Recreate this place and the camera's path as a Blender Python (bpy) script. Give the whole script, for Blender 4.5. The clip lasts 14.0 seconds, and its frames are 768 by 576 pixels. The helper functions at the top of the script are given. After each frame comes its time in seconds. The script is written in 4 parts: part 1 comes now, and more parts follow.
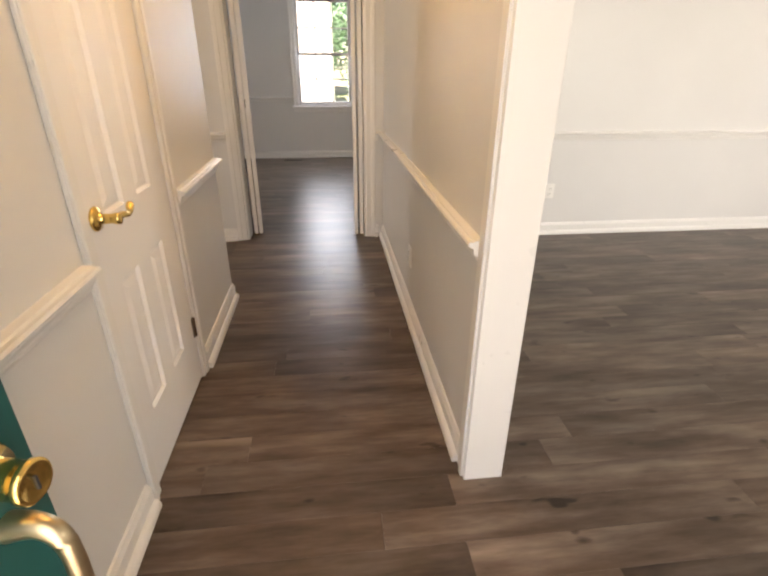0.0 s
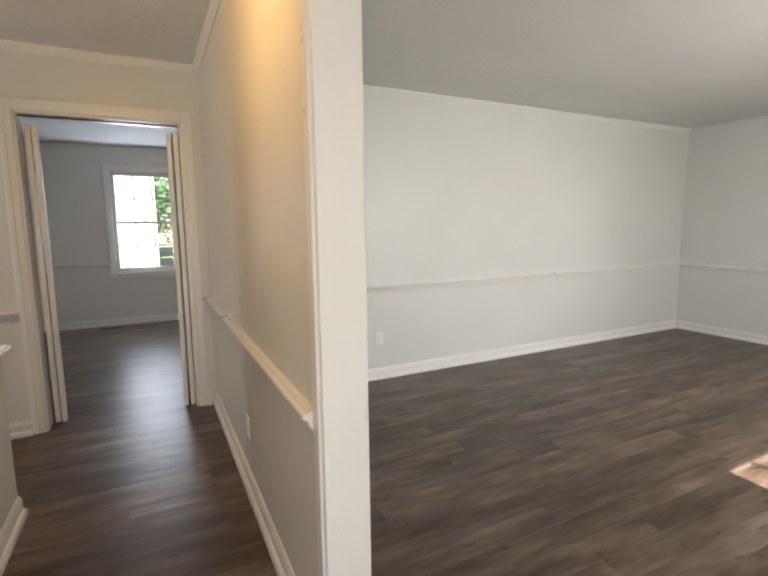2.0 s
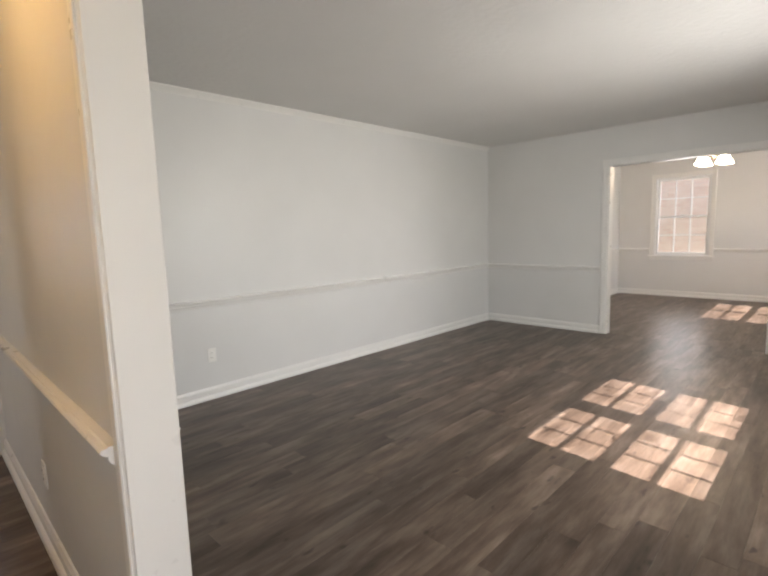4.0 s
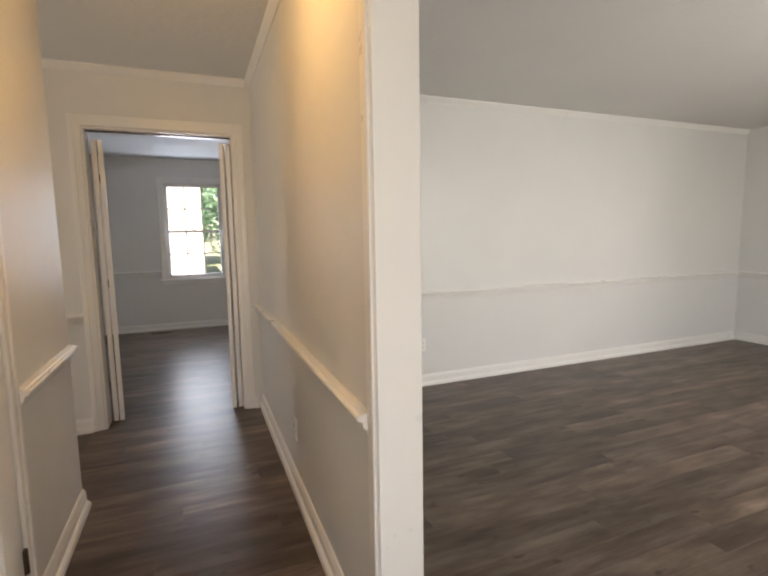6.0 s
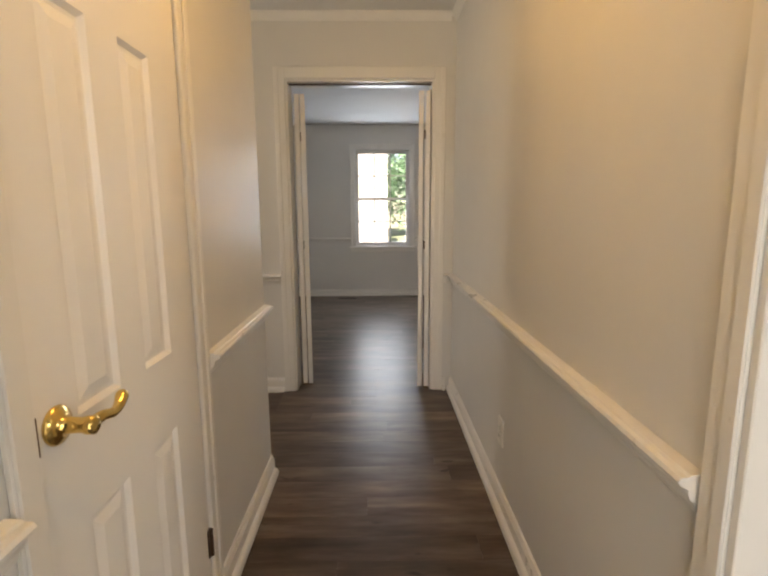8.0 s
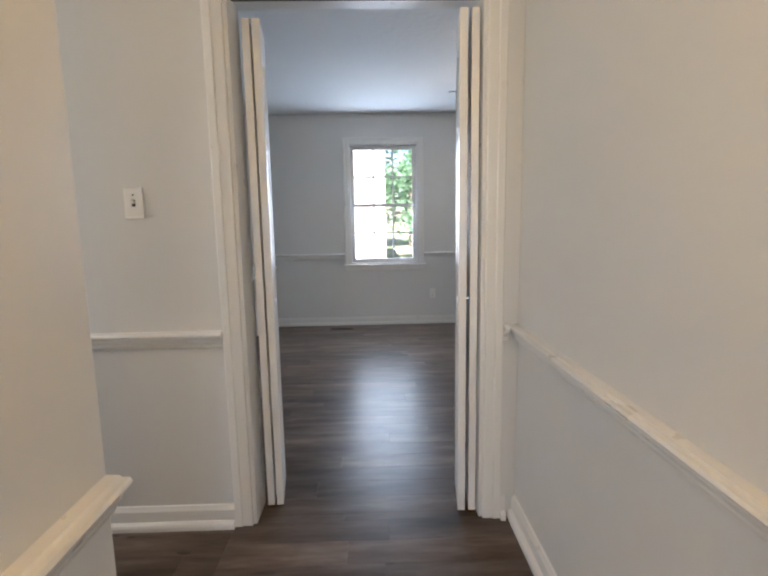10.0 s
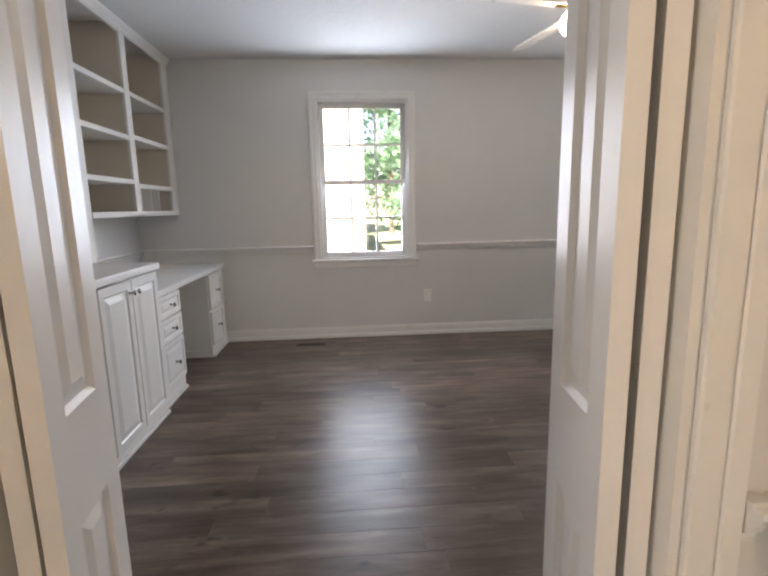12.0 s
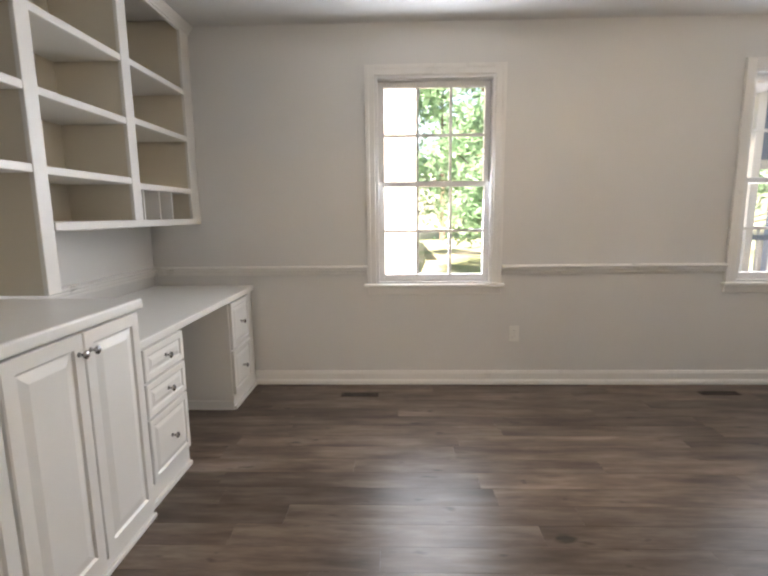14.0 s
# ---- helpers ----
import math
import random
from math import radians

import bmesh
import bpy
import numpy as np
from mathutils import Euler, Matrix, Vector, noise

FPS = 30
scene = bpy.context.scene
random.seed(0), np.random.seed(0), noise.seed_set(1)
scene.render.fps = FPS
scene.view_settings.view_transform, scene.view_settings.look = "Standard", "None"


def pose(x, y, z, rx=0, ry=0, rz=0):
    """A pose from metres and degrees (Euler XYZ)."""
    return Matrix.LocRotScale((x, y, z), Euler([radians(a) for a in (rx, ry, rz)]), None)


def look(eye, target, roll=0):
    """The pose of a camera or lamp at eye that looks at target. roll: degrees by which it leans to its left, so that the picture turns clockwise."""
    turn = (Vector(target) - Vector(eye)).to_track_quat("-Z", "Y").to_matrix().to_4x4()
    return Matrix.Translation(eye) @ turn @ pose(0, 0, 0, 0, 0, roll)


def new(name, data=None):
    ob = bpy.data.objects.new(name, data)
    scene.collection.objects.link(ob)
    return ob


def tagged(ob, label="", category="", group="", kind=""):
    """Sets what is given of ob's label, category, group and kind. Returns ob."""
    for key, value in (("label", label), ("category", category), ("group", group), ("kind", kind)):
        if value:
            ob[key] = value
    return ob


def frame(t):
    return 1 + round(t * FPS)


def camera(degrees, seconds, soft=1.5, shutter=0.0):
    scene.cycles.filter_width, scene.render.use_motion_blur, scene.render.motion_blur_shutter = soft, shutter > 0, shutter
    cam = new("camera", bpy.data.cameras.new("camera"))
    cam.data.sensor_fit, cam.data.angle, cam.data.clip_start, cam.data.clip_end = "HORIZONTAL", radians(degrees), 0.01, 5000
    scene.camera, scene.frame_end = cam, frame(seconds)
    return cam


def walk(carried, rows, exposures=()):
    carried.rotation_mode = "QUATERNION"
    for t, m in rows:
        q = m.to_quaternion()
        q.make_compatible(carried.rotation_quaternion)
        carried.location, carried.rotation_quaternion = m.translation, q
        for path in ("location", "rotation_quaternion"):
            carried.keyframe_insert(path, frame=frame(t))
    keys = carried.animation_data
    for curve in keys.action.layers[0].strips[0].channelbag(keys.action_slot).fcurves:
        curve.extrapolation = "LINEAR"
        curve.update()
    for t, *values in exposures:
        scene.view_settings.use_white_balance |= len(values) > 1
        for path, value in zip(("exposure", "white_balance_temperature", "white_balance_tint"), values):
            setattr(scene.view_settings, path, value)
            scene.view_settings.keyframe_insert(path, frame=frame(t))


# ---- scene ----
cam = camera(78.8, 14.0, soft=2.4)
PATH = [
    (0, (0.029, -0.147, 1.278), (0.242, 1.649, 0.425), 0.5),
    (0.5, (0.026, -0.129, 1.313), (0.273, 1.758, 0.696), 0.0),
    (1, (0.023, -0.121, 1.335), (0.374, 1.804, 0.921), -0.3),
    (1.5, (0.015, -0.145, 1.357), (0.614, 1.739, 1.053), -0.6),
    (2, (0.066, -0.149, 1.351), (0.949, 1.626, 1.089), -0.7),
    (2.5, (0.087, -0.151, 1.337), (1.294, 1.426, 1.1), -0.9),
    (4.8, (0.139, -0.243, 1.359), (1.563, 1.14, 1.117), -1.8),
    (5, (0.128, -0.214, 1.35), (1.471, 1.249, 1.114), -1.7),
    (5.5, (0.074, -0.141, 1.33), (1.144, 1.535, 1.113), -1.3),
    (6, (0.017, -0.143, 1.339), (0.756, 1.701, 1.115), -1.0),
    (6.5, (0.015, -0.123, 1.332), (0.398, 1.826, 1.101), -0.6),
    (7, (0.019, -0.068, 1.27), (0.125, 1.913, 1.016), -0.1),
    (7.5, (-0.022, 0.116, 1.236), (-0.01, 2.092, 0.93), -0.1),
    (8, (-0.064, 0.392, 1.25), (-0.034, 2.366, 0.93), -0.3),
    (8.2, (-0.058, 0.507, 1.245), (-0.055, 2.484, 0.944), -0.7),
    (10.3, (-0.137, 1.978, 1.249), (-0.063, 3.957, 0.968), -1.2),
    (10.5, (-0.144, 2.13, 1.247), (-0.043, 4.107, 0.963), -1.1),
    (11, (-0.158, 2.476, 1.247), (-0.066, 4.45, 0.944), -0.9),
    (11.5, (-0.138, 2.78, 1.232), (-0.021, 4.752, 0.922), -1.2),
    (12, (-0.107, 3.041, 1.217), (0.027, 5.007, 0.875), -1.2),
    (12.5, (-0.09, 3.315, 1.215), (-0.084, 5.287, 0.882), -1.2),
    (13, (-0.127, 3.569, 1.217), (-0.088, 5.543, 0.898), -1.0),
    (13.5, (-0.171, 3.815, 1.233), (-0.136, 5.79, 0.917), -0.8),
    (14, (-0.235, 4.078, 1.241), (-0.293, 6.053, 0.928), -0.6),
]
EXPOSURES = [(0.0, 2.9, 7800, 22), (0.5, 2.76, 7750, 21), (1.0, 2.68, 7650, 19), (2.0, 2.46, 7100, 17), (5.0, 2.32, 7000, 20), (7.0, 2.46, 7700, 20), (8.0, 2.43, 7800, 18), (10.5, 2.92, 6200, 16), (11.0, 2.93, 7400, 20), (11.5, 2.95, 7400, 21), (12.5, 3.06, 7200, 20), (13.0, 3.14, 7700, 21), (14.0, 3.28, 8100, 20)]
walk(cam, [(t, look(eye, target, roll)) for t, eye, target, roll in PATH], EXPOSURES)

# ---- world, sun, large lights ----
SUN_EL, SUN_WAY = 49.0, (0.10, 1.0)
world = bpy.data.worlds.new("world")
scene.world = world
world.use_nodes = True
wn = world.node_tree
sky = wn.nodes.new("ShaderNodeTexSky")
sky.sky_type, sky.sun_disc = "NISHITA", False
sky.sun_elevation, sky.sun_rotation = radians(SUN_EL), math.atan2(-SUN_WAY[0], -SUN_WAY[1])
wn.links.new(sky.outputs[0], wn.nodes["Background"].inputs[0])
wn.nodes["Background"].inputs[1].default_value = 0.055


def lamp(name, kind, energy, color, m, size=(1, 1), angle=0.5):
    data = bpy.data.lights.new(name, kind)
    data.energy, data.color = energy, color
    if kind == "AREA":
        data.shape, data.size, data.size_y = "RECTANGLE", size[0], size[1]
    elif kind == "SUN":
        data.angle = radians(angle)
    else:
        data.shadow_soft_size = size[0]
    ob = new(name, data)
    ob.matrix_world = m
    return ob


_w = Vector((SUN_WAY[0], SUN_WAY[1], 0)).normalized() * math.cos(radians(SUN_EL)) + Vector((0, 0, -math.sin(radians(SUN_EL))))
lamp("sun", "SUN", 5.0, (1.0, 0.97, 0.92), look((0, 0, 20), Vector((0, 0, 20)) + _w))
SKY = (0.90, 0.96, 1.0)
LIVING_SKY = (0.90, 0.985, 0.965)
STUDY_SKY = (0.63, 0.80, 1.0)
# skylight in the windows' openings, facing inwards
lamp("skylight_study", "AREA", 5.9, STUDY_SKY, look((0.025, 7.428, 1.45), (0.025, 3.5, 0.95)), (0.75, 1.35))
lamp("skylight_study", "AREA", 2.7, STUDY_SKY, look((2.53, 7.428, 1.45), (1.6, 3.5, 0.95)), (0.75, 1.35))
lamp("skylight_living", "AREA", 11.47, LIVING_SKY, look((2.97, -0.72, 1.45), (2.97, 5, -2.2)), (0.68, 1.3))
lamp("skylight_living", "AREA", 11.47, LIVING_SKY, look((3.85, -0.72, 1.45), (3.85, 5, -2.2)), (0.68, 1.3))
lamp("skylight_dining", "AREA", 4.44, SKY, look((8.1, -0.72, 1.45), (8.1, 5, 1.3)), (0.68, 1.3))
lamp("skylight_dining", "AREA", 4.44, SKY, look((8.88, -0.72, 1.45), (8.88, 5, 1.3)), (0.68, 1.3))
lamp("skylight_dining", "AREA", 2.96, SKY, look((10.2, 1.87, 1.4), (0, 1.87, 1.2)), (0.75, 1.3))
lamp("skylight_entry", "AREA", 1.92, SKY, look((0.0, -0.75, 1.1), (0.6, 3, -1.2)), (0.85, 1.9))
# lamps of the place
lamp("skylight_side_hall", "AREA", 3.3, (1.0, 0.97, 0.89), look((-3.2, 3.05, 1.45), (0, 3.05, 1.2)), (0.6, 1.3))
lamp("hall_bulb", "POINT", 2.15, (1.0, 0.60, 0.17), pose(0.0, 1.42, 2.33), (0.07,))
lamp("fan_bulb", "POINT", 0.37, (1.0, 0.95, 0.86), pose(1.17, 5.62, 2.02), (0.08,))
lamp("dining_bulb", "POINT", 1.92, (1.0, 0.80, 0.52), pose(8.0, 1.11, 1.98), (0.08,))


# ---- materials ----
def mat(name):
    m = bpy.data.materials.new(name)
    m.use_nodes = True
    return m, m.node_tree.nodes, m.node_tree.links, m.node_tree.nodes["Principled BSDF"]


def mix(nodes, links, fac, a, b, mode="MIX"):
    n = nodes.new("ShaderNodeMix")
    n.data_type, n.blend_type = "RGBA", mode
    for sock, v in ((0, fac), (6, a), (7, b)):
        if hasattr(v, "links"):
            links.new(v, n.inputs[sock])
        else:
            n.inputs[sock].default_value = v if sock == 0 else (*v, 1)
    return n.outputs[2]


def texture(nodes, links, kind, scale, vector=None, detail=4.0, rough=0.5):
    n = nodes.new(kind)
    n.inputs["Scale"].default_value = scale
    if "Detail" in n.inputs:
        n.inputs["Detail"].default_value, n.inputs["Roughness"].default_value = detail, rough
    if vector is not None:
        links.new(vector, n.inputs["Vector"])
    return n


def ramp(nodes, links, fac, stops):
    n = nodes.new("ShaderNodeValToRGB")
    while len(n.color_ramp.elements) < len(stops):
        n.color_ramp.elements.new(0.5)
    for e, (p, c) in zip(n.color_ramp.elements, stops):
        e.position, e.color = p, (*c, 1) if isinstance(c, tuple) else (c, c, c, 1)
    links.new(fac, n.inputs[0])
    return n.outputs[0]


def bump(nodes, links, height, bsdf, strength, dist):
    n = nodes.new("ShaderNodeBump")
    n.inputs["Strength"].default_value, n.inputs["Distance"].default_value = strength, dist
    links.new(height, n.inputs["Height"])
    links.new(n.outputs[0], bsdf.inputs["Normal"])


def paint(name, color, rough, grain=120.0, relief=0.15, mottling=0.05, dist=0.001):
    """Rolled or brushed paint: faint mottling, patchy gloss and a fine nap."""
    m, N, L, b = mat(name)
    co = N.new("ShaderNodeTexCoord").outputs["Object"]
    big = texture(N, L, "ShaderNodeTexNoise", 1.7, co, 3)
    dark = tuple(c * (1 - 2 * mottling) for c in color)
    L.new(mix(N, L, big.outputs[0], dark, color), b.inputs["Base Color"])
    mid = texture(N, L, "ShaderNodeTexNoise", 9.0, co, 5)
    mr = N.new("ShaderNodeMapRange")
    mr.inputs["To Min"].default_value, mr.inputs["To Max"].default_value = rough - 0.08, rough + 0.08
    L.new(mid.outputs[0], mr.inputs[0])
    L.new(mr.outputs[0], b.inputs["Roughness"])
    fine = texture(N, L, "ShaderNodeTexNoise", grain, co, 3)
    bump(N, L, fine.outputs[0], b, relief, dist)
    return m


def plain(name, color, rough, metal=0.0, wear=0.0):
    m, N, L, b = mat(name)
    b.inputs["Metallic"].default_value = metal
    co = N.new("ShaderNodeTexCoord").outputs["Object"]
    n = texture(N, L, "ShaderNodeTexNoise", 25.0, co, 4)
    L.new(mix(N, L, n.outputs[0], color, tuple(c * (1 - wear) for c in color)), b.inputs["Base Color"])
    mr = N.new("ShaderNodeMapRange")
    mr.inputs["To Min"].default_value, mr.inputs["To Max"].default_value = rough * 0.8, rough * 1.2
    L.new(n.outputs[0], mr.inputs[0])
    L.new(mr.outputs[0], b.inputs["Roughness"])
    return m


def plank_material(island=False):
    """Grey-brown oak-look vinyl plank, grain along x, tone changing from plank to plank."""
    m, N, L, b = mat("vinyl_plank_far" if island else "vinyl_plank")
    co = N.new("ShaderNodeTexCoord").outputs["Object"]
    rnd = N.new("ShaderNodeNewGeometry").outputs["Random Per Island"] if island else N.new("ShaderNodeObjectInfo").outputs["Random"]
    mul = N.new("ShaderNodeMath")
    mul.operation = "MULTIPLY"
    mul.inputs[1].default_value = 91.0
    L.new(rnd, mul.inputs[0])
    comb = N.new("ShaderNodeCombineXYZ")
    for k in range(3):
        L.new(mul.outputs[0], comb.inputs[k])
    add = N.new("ShaderNodeVectorMath")
    add.operation = "ADD"
    L.new(co, add.inputs[0])
    L.new(comb.outputs[0], add.inputs[1])

    def stretched(sx, sy):
        v = N.new("ShaderNodeMapping")
        v.inputs["Scale"].default_value = (sx, sy, 1)
        L.new(add.outputs[0], v.inputs["Vector"])
        return v.outputs[0]
    grain = texture(N, L, "ShaderNodeTexNoise", 1.0, stretched(3.2, 42.0), 6, 0.7)
    bands = texture(N, L, "ShaderNodeTexNoise", 1.0, stretched(2.4, 13.0), 5, 0.6)
    knots = texture(N, L, "ShaderNodeTexNoise", 1.0, stretched(6.5, 15.0), 2, 0.5)
    blotch = texture(N, L, "ShaderNodeTexNoise", 1.0, stretched(2.6, 7.0), 4, 0.55)
    base = ramp(N, L, bands.outputs[0], [(0.30, (0.062, 0.041, 0.030)), (0.5, (0.122, 0.086, 0.065)), (0.70, (0.196, 0.150, 0.122))])
    g = ramp(N, L, grain.outputs[0], [(0.32, 0.74), (0.60, 1.0)])
    c0 = mix(N, L, 1.0, base, ramp(N, L, blotch.outputs[0], [(0.3, 0.72), (0.7, 1.15)]), "MULTIPLY")
    c1 = mix(N, L, 0.7, c0, g, "MULTIPLY")
    tone = ramp(N, L, rnd, [(0.0, 0.70), (0.5, 0.95), (1.0, 1.30)])
    c2 = mix(N, L, 1.0, c1, tone, "MULTIPLY")
    kn = ramp(N, L, knots.outputs[0], [(0.67, 1.0), (0.75, 0.35)])
    L.new(mix(N, L, 1.0, c2, kn, "MULTIPLY"), b.inputs["Base Color"])
    L.new(ramp(N, L, grain.outputs[0], [(0.2, 0.39), (0.8, 0.28)]), b.inputs["Roughness"])
    b.inputs["Specular IOR Level"].default_value = 0.25
    bump(N, L, grain.outputs[0], b, 0.22, 0.0012)
    return m


def brick_material():
    m, N, L, b = mat("sunlit_brick")
    co = N.new("ShaderNodeTexCoord").outputs["Object"]
    mp = N.new("ShaderNodeMapping")
    mp.inputs["Rotation"].default_value = (radians(90), 0, radians(90))
    L.new(co, mp.inputs["Vector"])
    sep = N.new("ShaderNodeSeparateXYZ")
    L.new(co, sep.inputs[0])
    cb = N.new("ShaderNodeCombineXYZ")
    L.new(sep.outputs[1], cb.inputs[0])
    L.new(sep.outputs[2], cb.inputs[1])
    n = N.new("ShaderNodeTexBrick")
    L.new(cb.outputs[0], n.inputs["Vector"])
    # Brick colours lightened to stand for sunshine that barely grazes this wall.
    n.inputs["Color1"].default_value, n.inputs["Color2"].default_value = (0.62, 0.45, 0.40, 1), (0.70, 0.57, 0.52, 1)
    n.inputs["Mortar"].default_value = (0.6, 0.56, 0.52, 1)
    n.inputs["Scale"].default_value, n.inputs["Brick Width"].default_value = 1.0, 0.2
    n.inputs["Row Height"].default_value, n.inputs["Mortar Size"].default_value = 0.07, 0.006
    L.new(n.outputs[0], b.inputs["Base Color"])
    b.inputs["Roughness"].default_value = 0.9
    return m


def leaf_material():
    m, N, L, b = mat("leaf")
    rnd = N.new("ShaderNodeNewGeometry").outputs["Random Per Island"]
    L.new(ramp(N, L, rnd, [(0.0, (0.11, 0.20, 0.12)), (0.6, (0.16, 0.28, 0.17)), (1.0, (0.23, 0.36, 0.24))]), b.inputs["Base Color"])
    b.inputs["Roughness"].default_value = 0.5
    tr = N.new("ShaderNodeBsdfTranslucent")
    tr.inputs[0].default_value = (0.23, 0.40, 0.24, 1)
    ms = N.new("ShaderNodeMixShader")
    ms.inputs[0].default_value = 0.4
    L.new(b.outputs[0], ms.inputs[1])
    L.new(tr.outputs[0], ms.inputs[2])
    L.new(ms.outputs[0], N["Material Output"].inputs[0])
    return m


def ground_material():
    m, N, L, b = mat("lawn")
    co = N.new("ShaderNodeTexCoord").outputs["Object"]
    a = texture(N, L, "ShaderNodeTexNoise", 0.35, co, 6)
    f = texture(N, L, "ShaderNodeTexNoise", 30.0, co, 4)
    c = ramp(N, L, a.outputs[0], [(0.4, (0.16, 0.20, 0.10)), (0.6, (0.34, 0.31, 0.22))])
    L.new(mix(N, L, 0.4, c, f.outputs[1], "MULTIPLY"), b.inputs["Base Color"])
    b.inputs["Roughness"].default_value = 0.95
    return m


def glass_material():
    m, N, L, b = mat("window_glass")
    t = N.new("ShaderNodeBsdfTransparent")
    g = N.new("ShaderNodeBsdfGlossy")
    g.inputs["Roughness"].default_value = 0.02
    fr = N.new("ShaderNodeFresnel")
    fr.inputs[0].default_value = 1.45
    ms = N.new("ShaderNodeMixShader")
    L.new(fr.outputs[0], ms.inputs[0])
    L.new(t.outputs[0], ms.inputs[1])
    L.new(g.outputs[0], ms.inputs[2])
    L.new(ms.outputs[0], N["Material Output"].inputs[0])
    return m


def glow(name, color, strength):
    m, N, L, b = mat(name)
    b.inputs["Base Color"].default_value = (0.9, 0.9, 0.88, 1)
    b.inputs["Emission Color"].default_value, b.inputs["Emission Strength"].default_value = (*color, 1), strength
    return m


WALL = paint("grey_wall_paint", (0.70, 0.695, 0.68), 0.42, 160, 0.12)
CEIL = paint("ceiling_paint", (0.72, 0.715, 0.70), 0.85, 22, 0.6, 0.04, 0.006)
TRIM = paint("white_trim_paint", (0.775, 0.765, 0.74), 0.30, 60, 0.08, 0.03)
DOOR = paint("white_door_paint", (0.79, 0.78, 0.765), 0.34, 80, 0.06, 0.02)
CAB = paint("cabinet_paint", (0.77, 0.755, 0.72), 0.34, 70, 0.06, 0.03)
# Bookcase back and uprights: darker, warmer beige than its stiles and shelves.
INNER_BEIGE = paint("bookcase_inner_beige", (0.66, 0.60, 0.50), 0.4, 70, 0.06, 0.03)
SASH = paint("sash_paint", (0.78, 0.78, 0.78), 0.35, 60, 0.1, 0.03)
GREEN = paint("dark_green_paint", (0.008, 0.075, 0.068), 0.35, 60, 0.15, 0.1)
SIDING = paint("white_siding", (0.8, 0.8, 0.8), 0.6, 30, 0.2)
# Grey boards; the porch's blue shade is put into this colour.
SHADED_BOARD = paint("shade_tinted_boards", (0.20, 0.26, 0.36), 0.7, 30, 0.3)
BRASS = plain("polished_brass", (0.86, 0.60, 0.20), 0.16, 1.0, 0.15)
CHROME = plain("brushed_nickel", (0.45, 0.44, 0.43), 0.25, 1.0, 0.1)
BRONZE = plain("dark_bronze", (0.10, 0.065, 0.045), 0.45, 0.8, 0.3)
# Near-black colour painted in place of the shade inside slots and openings.
GAP_SHADE = plain("gap_shade", (0.02, 0.018, 0.016), 0.8, 0.0, 0.3)
IRON = plain("brown_vent_metal", (0.07, 0.05, 0.04), 0.5, 0.6, 0.3)
PLATE = plain("plastic_plate", (0.82, 0.81, 0.78), 0.3, 0.0, 0.04)
BARK = plain("bark", (0.16, 0.12, 0.09), 0.9, 0.0, 0.5)
CONCRETE = plain("concrete", (0.5, 0.48, 0.45), 0.9, 0.0, 0.25)
SUBFLOOR = plain("subfloor", (0.05, 0.04, 0.035), 0.9, 0.0, 0.2)
PLANK_FAR = plank_material(True)
PLANK, BRICK, LEAF, LAWN, GLASS = plank_material(), brick_material(), leaf_material(), ground_material(), glass_material()
OPAL = glow("opal_glass_lit", (1.0, 0.86, 0.62), 3.7)
OPAL_WARM = glow("opal_glass_warm", (1.0, 0.68, 0.36), 2.4)


# ---- mesh helpers ----
def box(bm, x0, x1, y0, y1, z0, z1):
    v = [bm.verts.new((x, y, z)) for z in (z0, z1) for y in (y0, y1) for x in (x0, x1)]
    for f in ((0, 2, 3, 1), (4, 5, 7, 6), (0, 1, 5, 4), (2, 6, 7, 3), (0, 4, 6, 2), (1, 3, 7, 5)):
        bm.faces.new([v[i] for i in f])
    return v


def boxes(*rows):
    bm = bmesh.new()
    for r in rows:
        box(bm, *r)
    return bm


def soft(bm, width=0.003, segments=2):
    bmesh.ops.bevel(bm, geom=list(bm.edges), offset=width, segments=segments, affect="EDGES", profile=0.5, clamp_overlap=True)
    return bm


def part(name, bm, material, parent=None, label="", smooth=False):
    me = bpy.data.meshes.new(name)
    bmesh.ops.recalc_face_normals(bm, faces=bm.faces)
    if smooth:
        for f in bm.faces:
            f.smooth = True
    bm.to_mesh(me)
    bm.free()
    me.materials.append(material)
    ob = new(name, me)
    if parent is not None:
        ob.parent = parent
    if label:
        ob["label"] = label
    return ob


def thing(name, x, y, z, label, category, group="", kind="", rz=0.0):
    ob = new(name)
    ob.matrix_world = pose(x, y, z, 0, 0, rz)
    ob.empty_display_size = 0.1
    return tagged(ob, label, category, group, kind)


def strip(bm, prof, p0, p1, out):
    """Extrude a profile of (distance from the wall, height) from p0 to p1; out is the wall's outward normal."""
    a, b, o = Vector(p0), Vector(p1), Vector(out)
    r0 = [bm.verts.new(a + o * d + Vector((0, 0, h))) for d, h in prof]
    r1 = [bm.verts.new(b + o * d + Vector((0, 0, h))) for d, h in prof]
    n = len(prof)
    for i in range(n):
        bm.faces.new((r0[i], r0[(i + 1) % n], r1[(i + 1) % n], r1[i]))
    bm.faces.new(r0[::-1])
    bm.faces.new(r1)


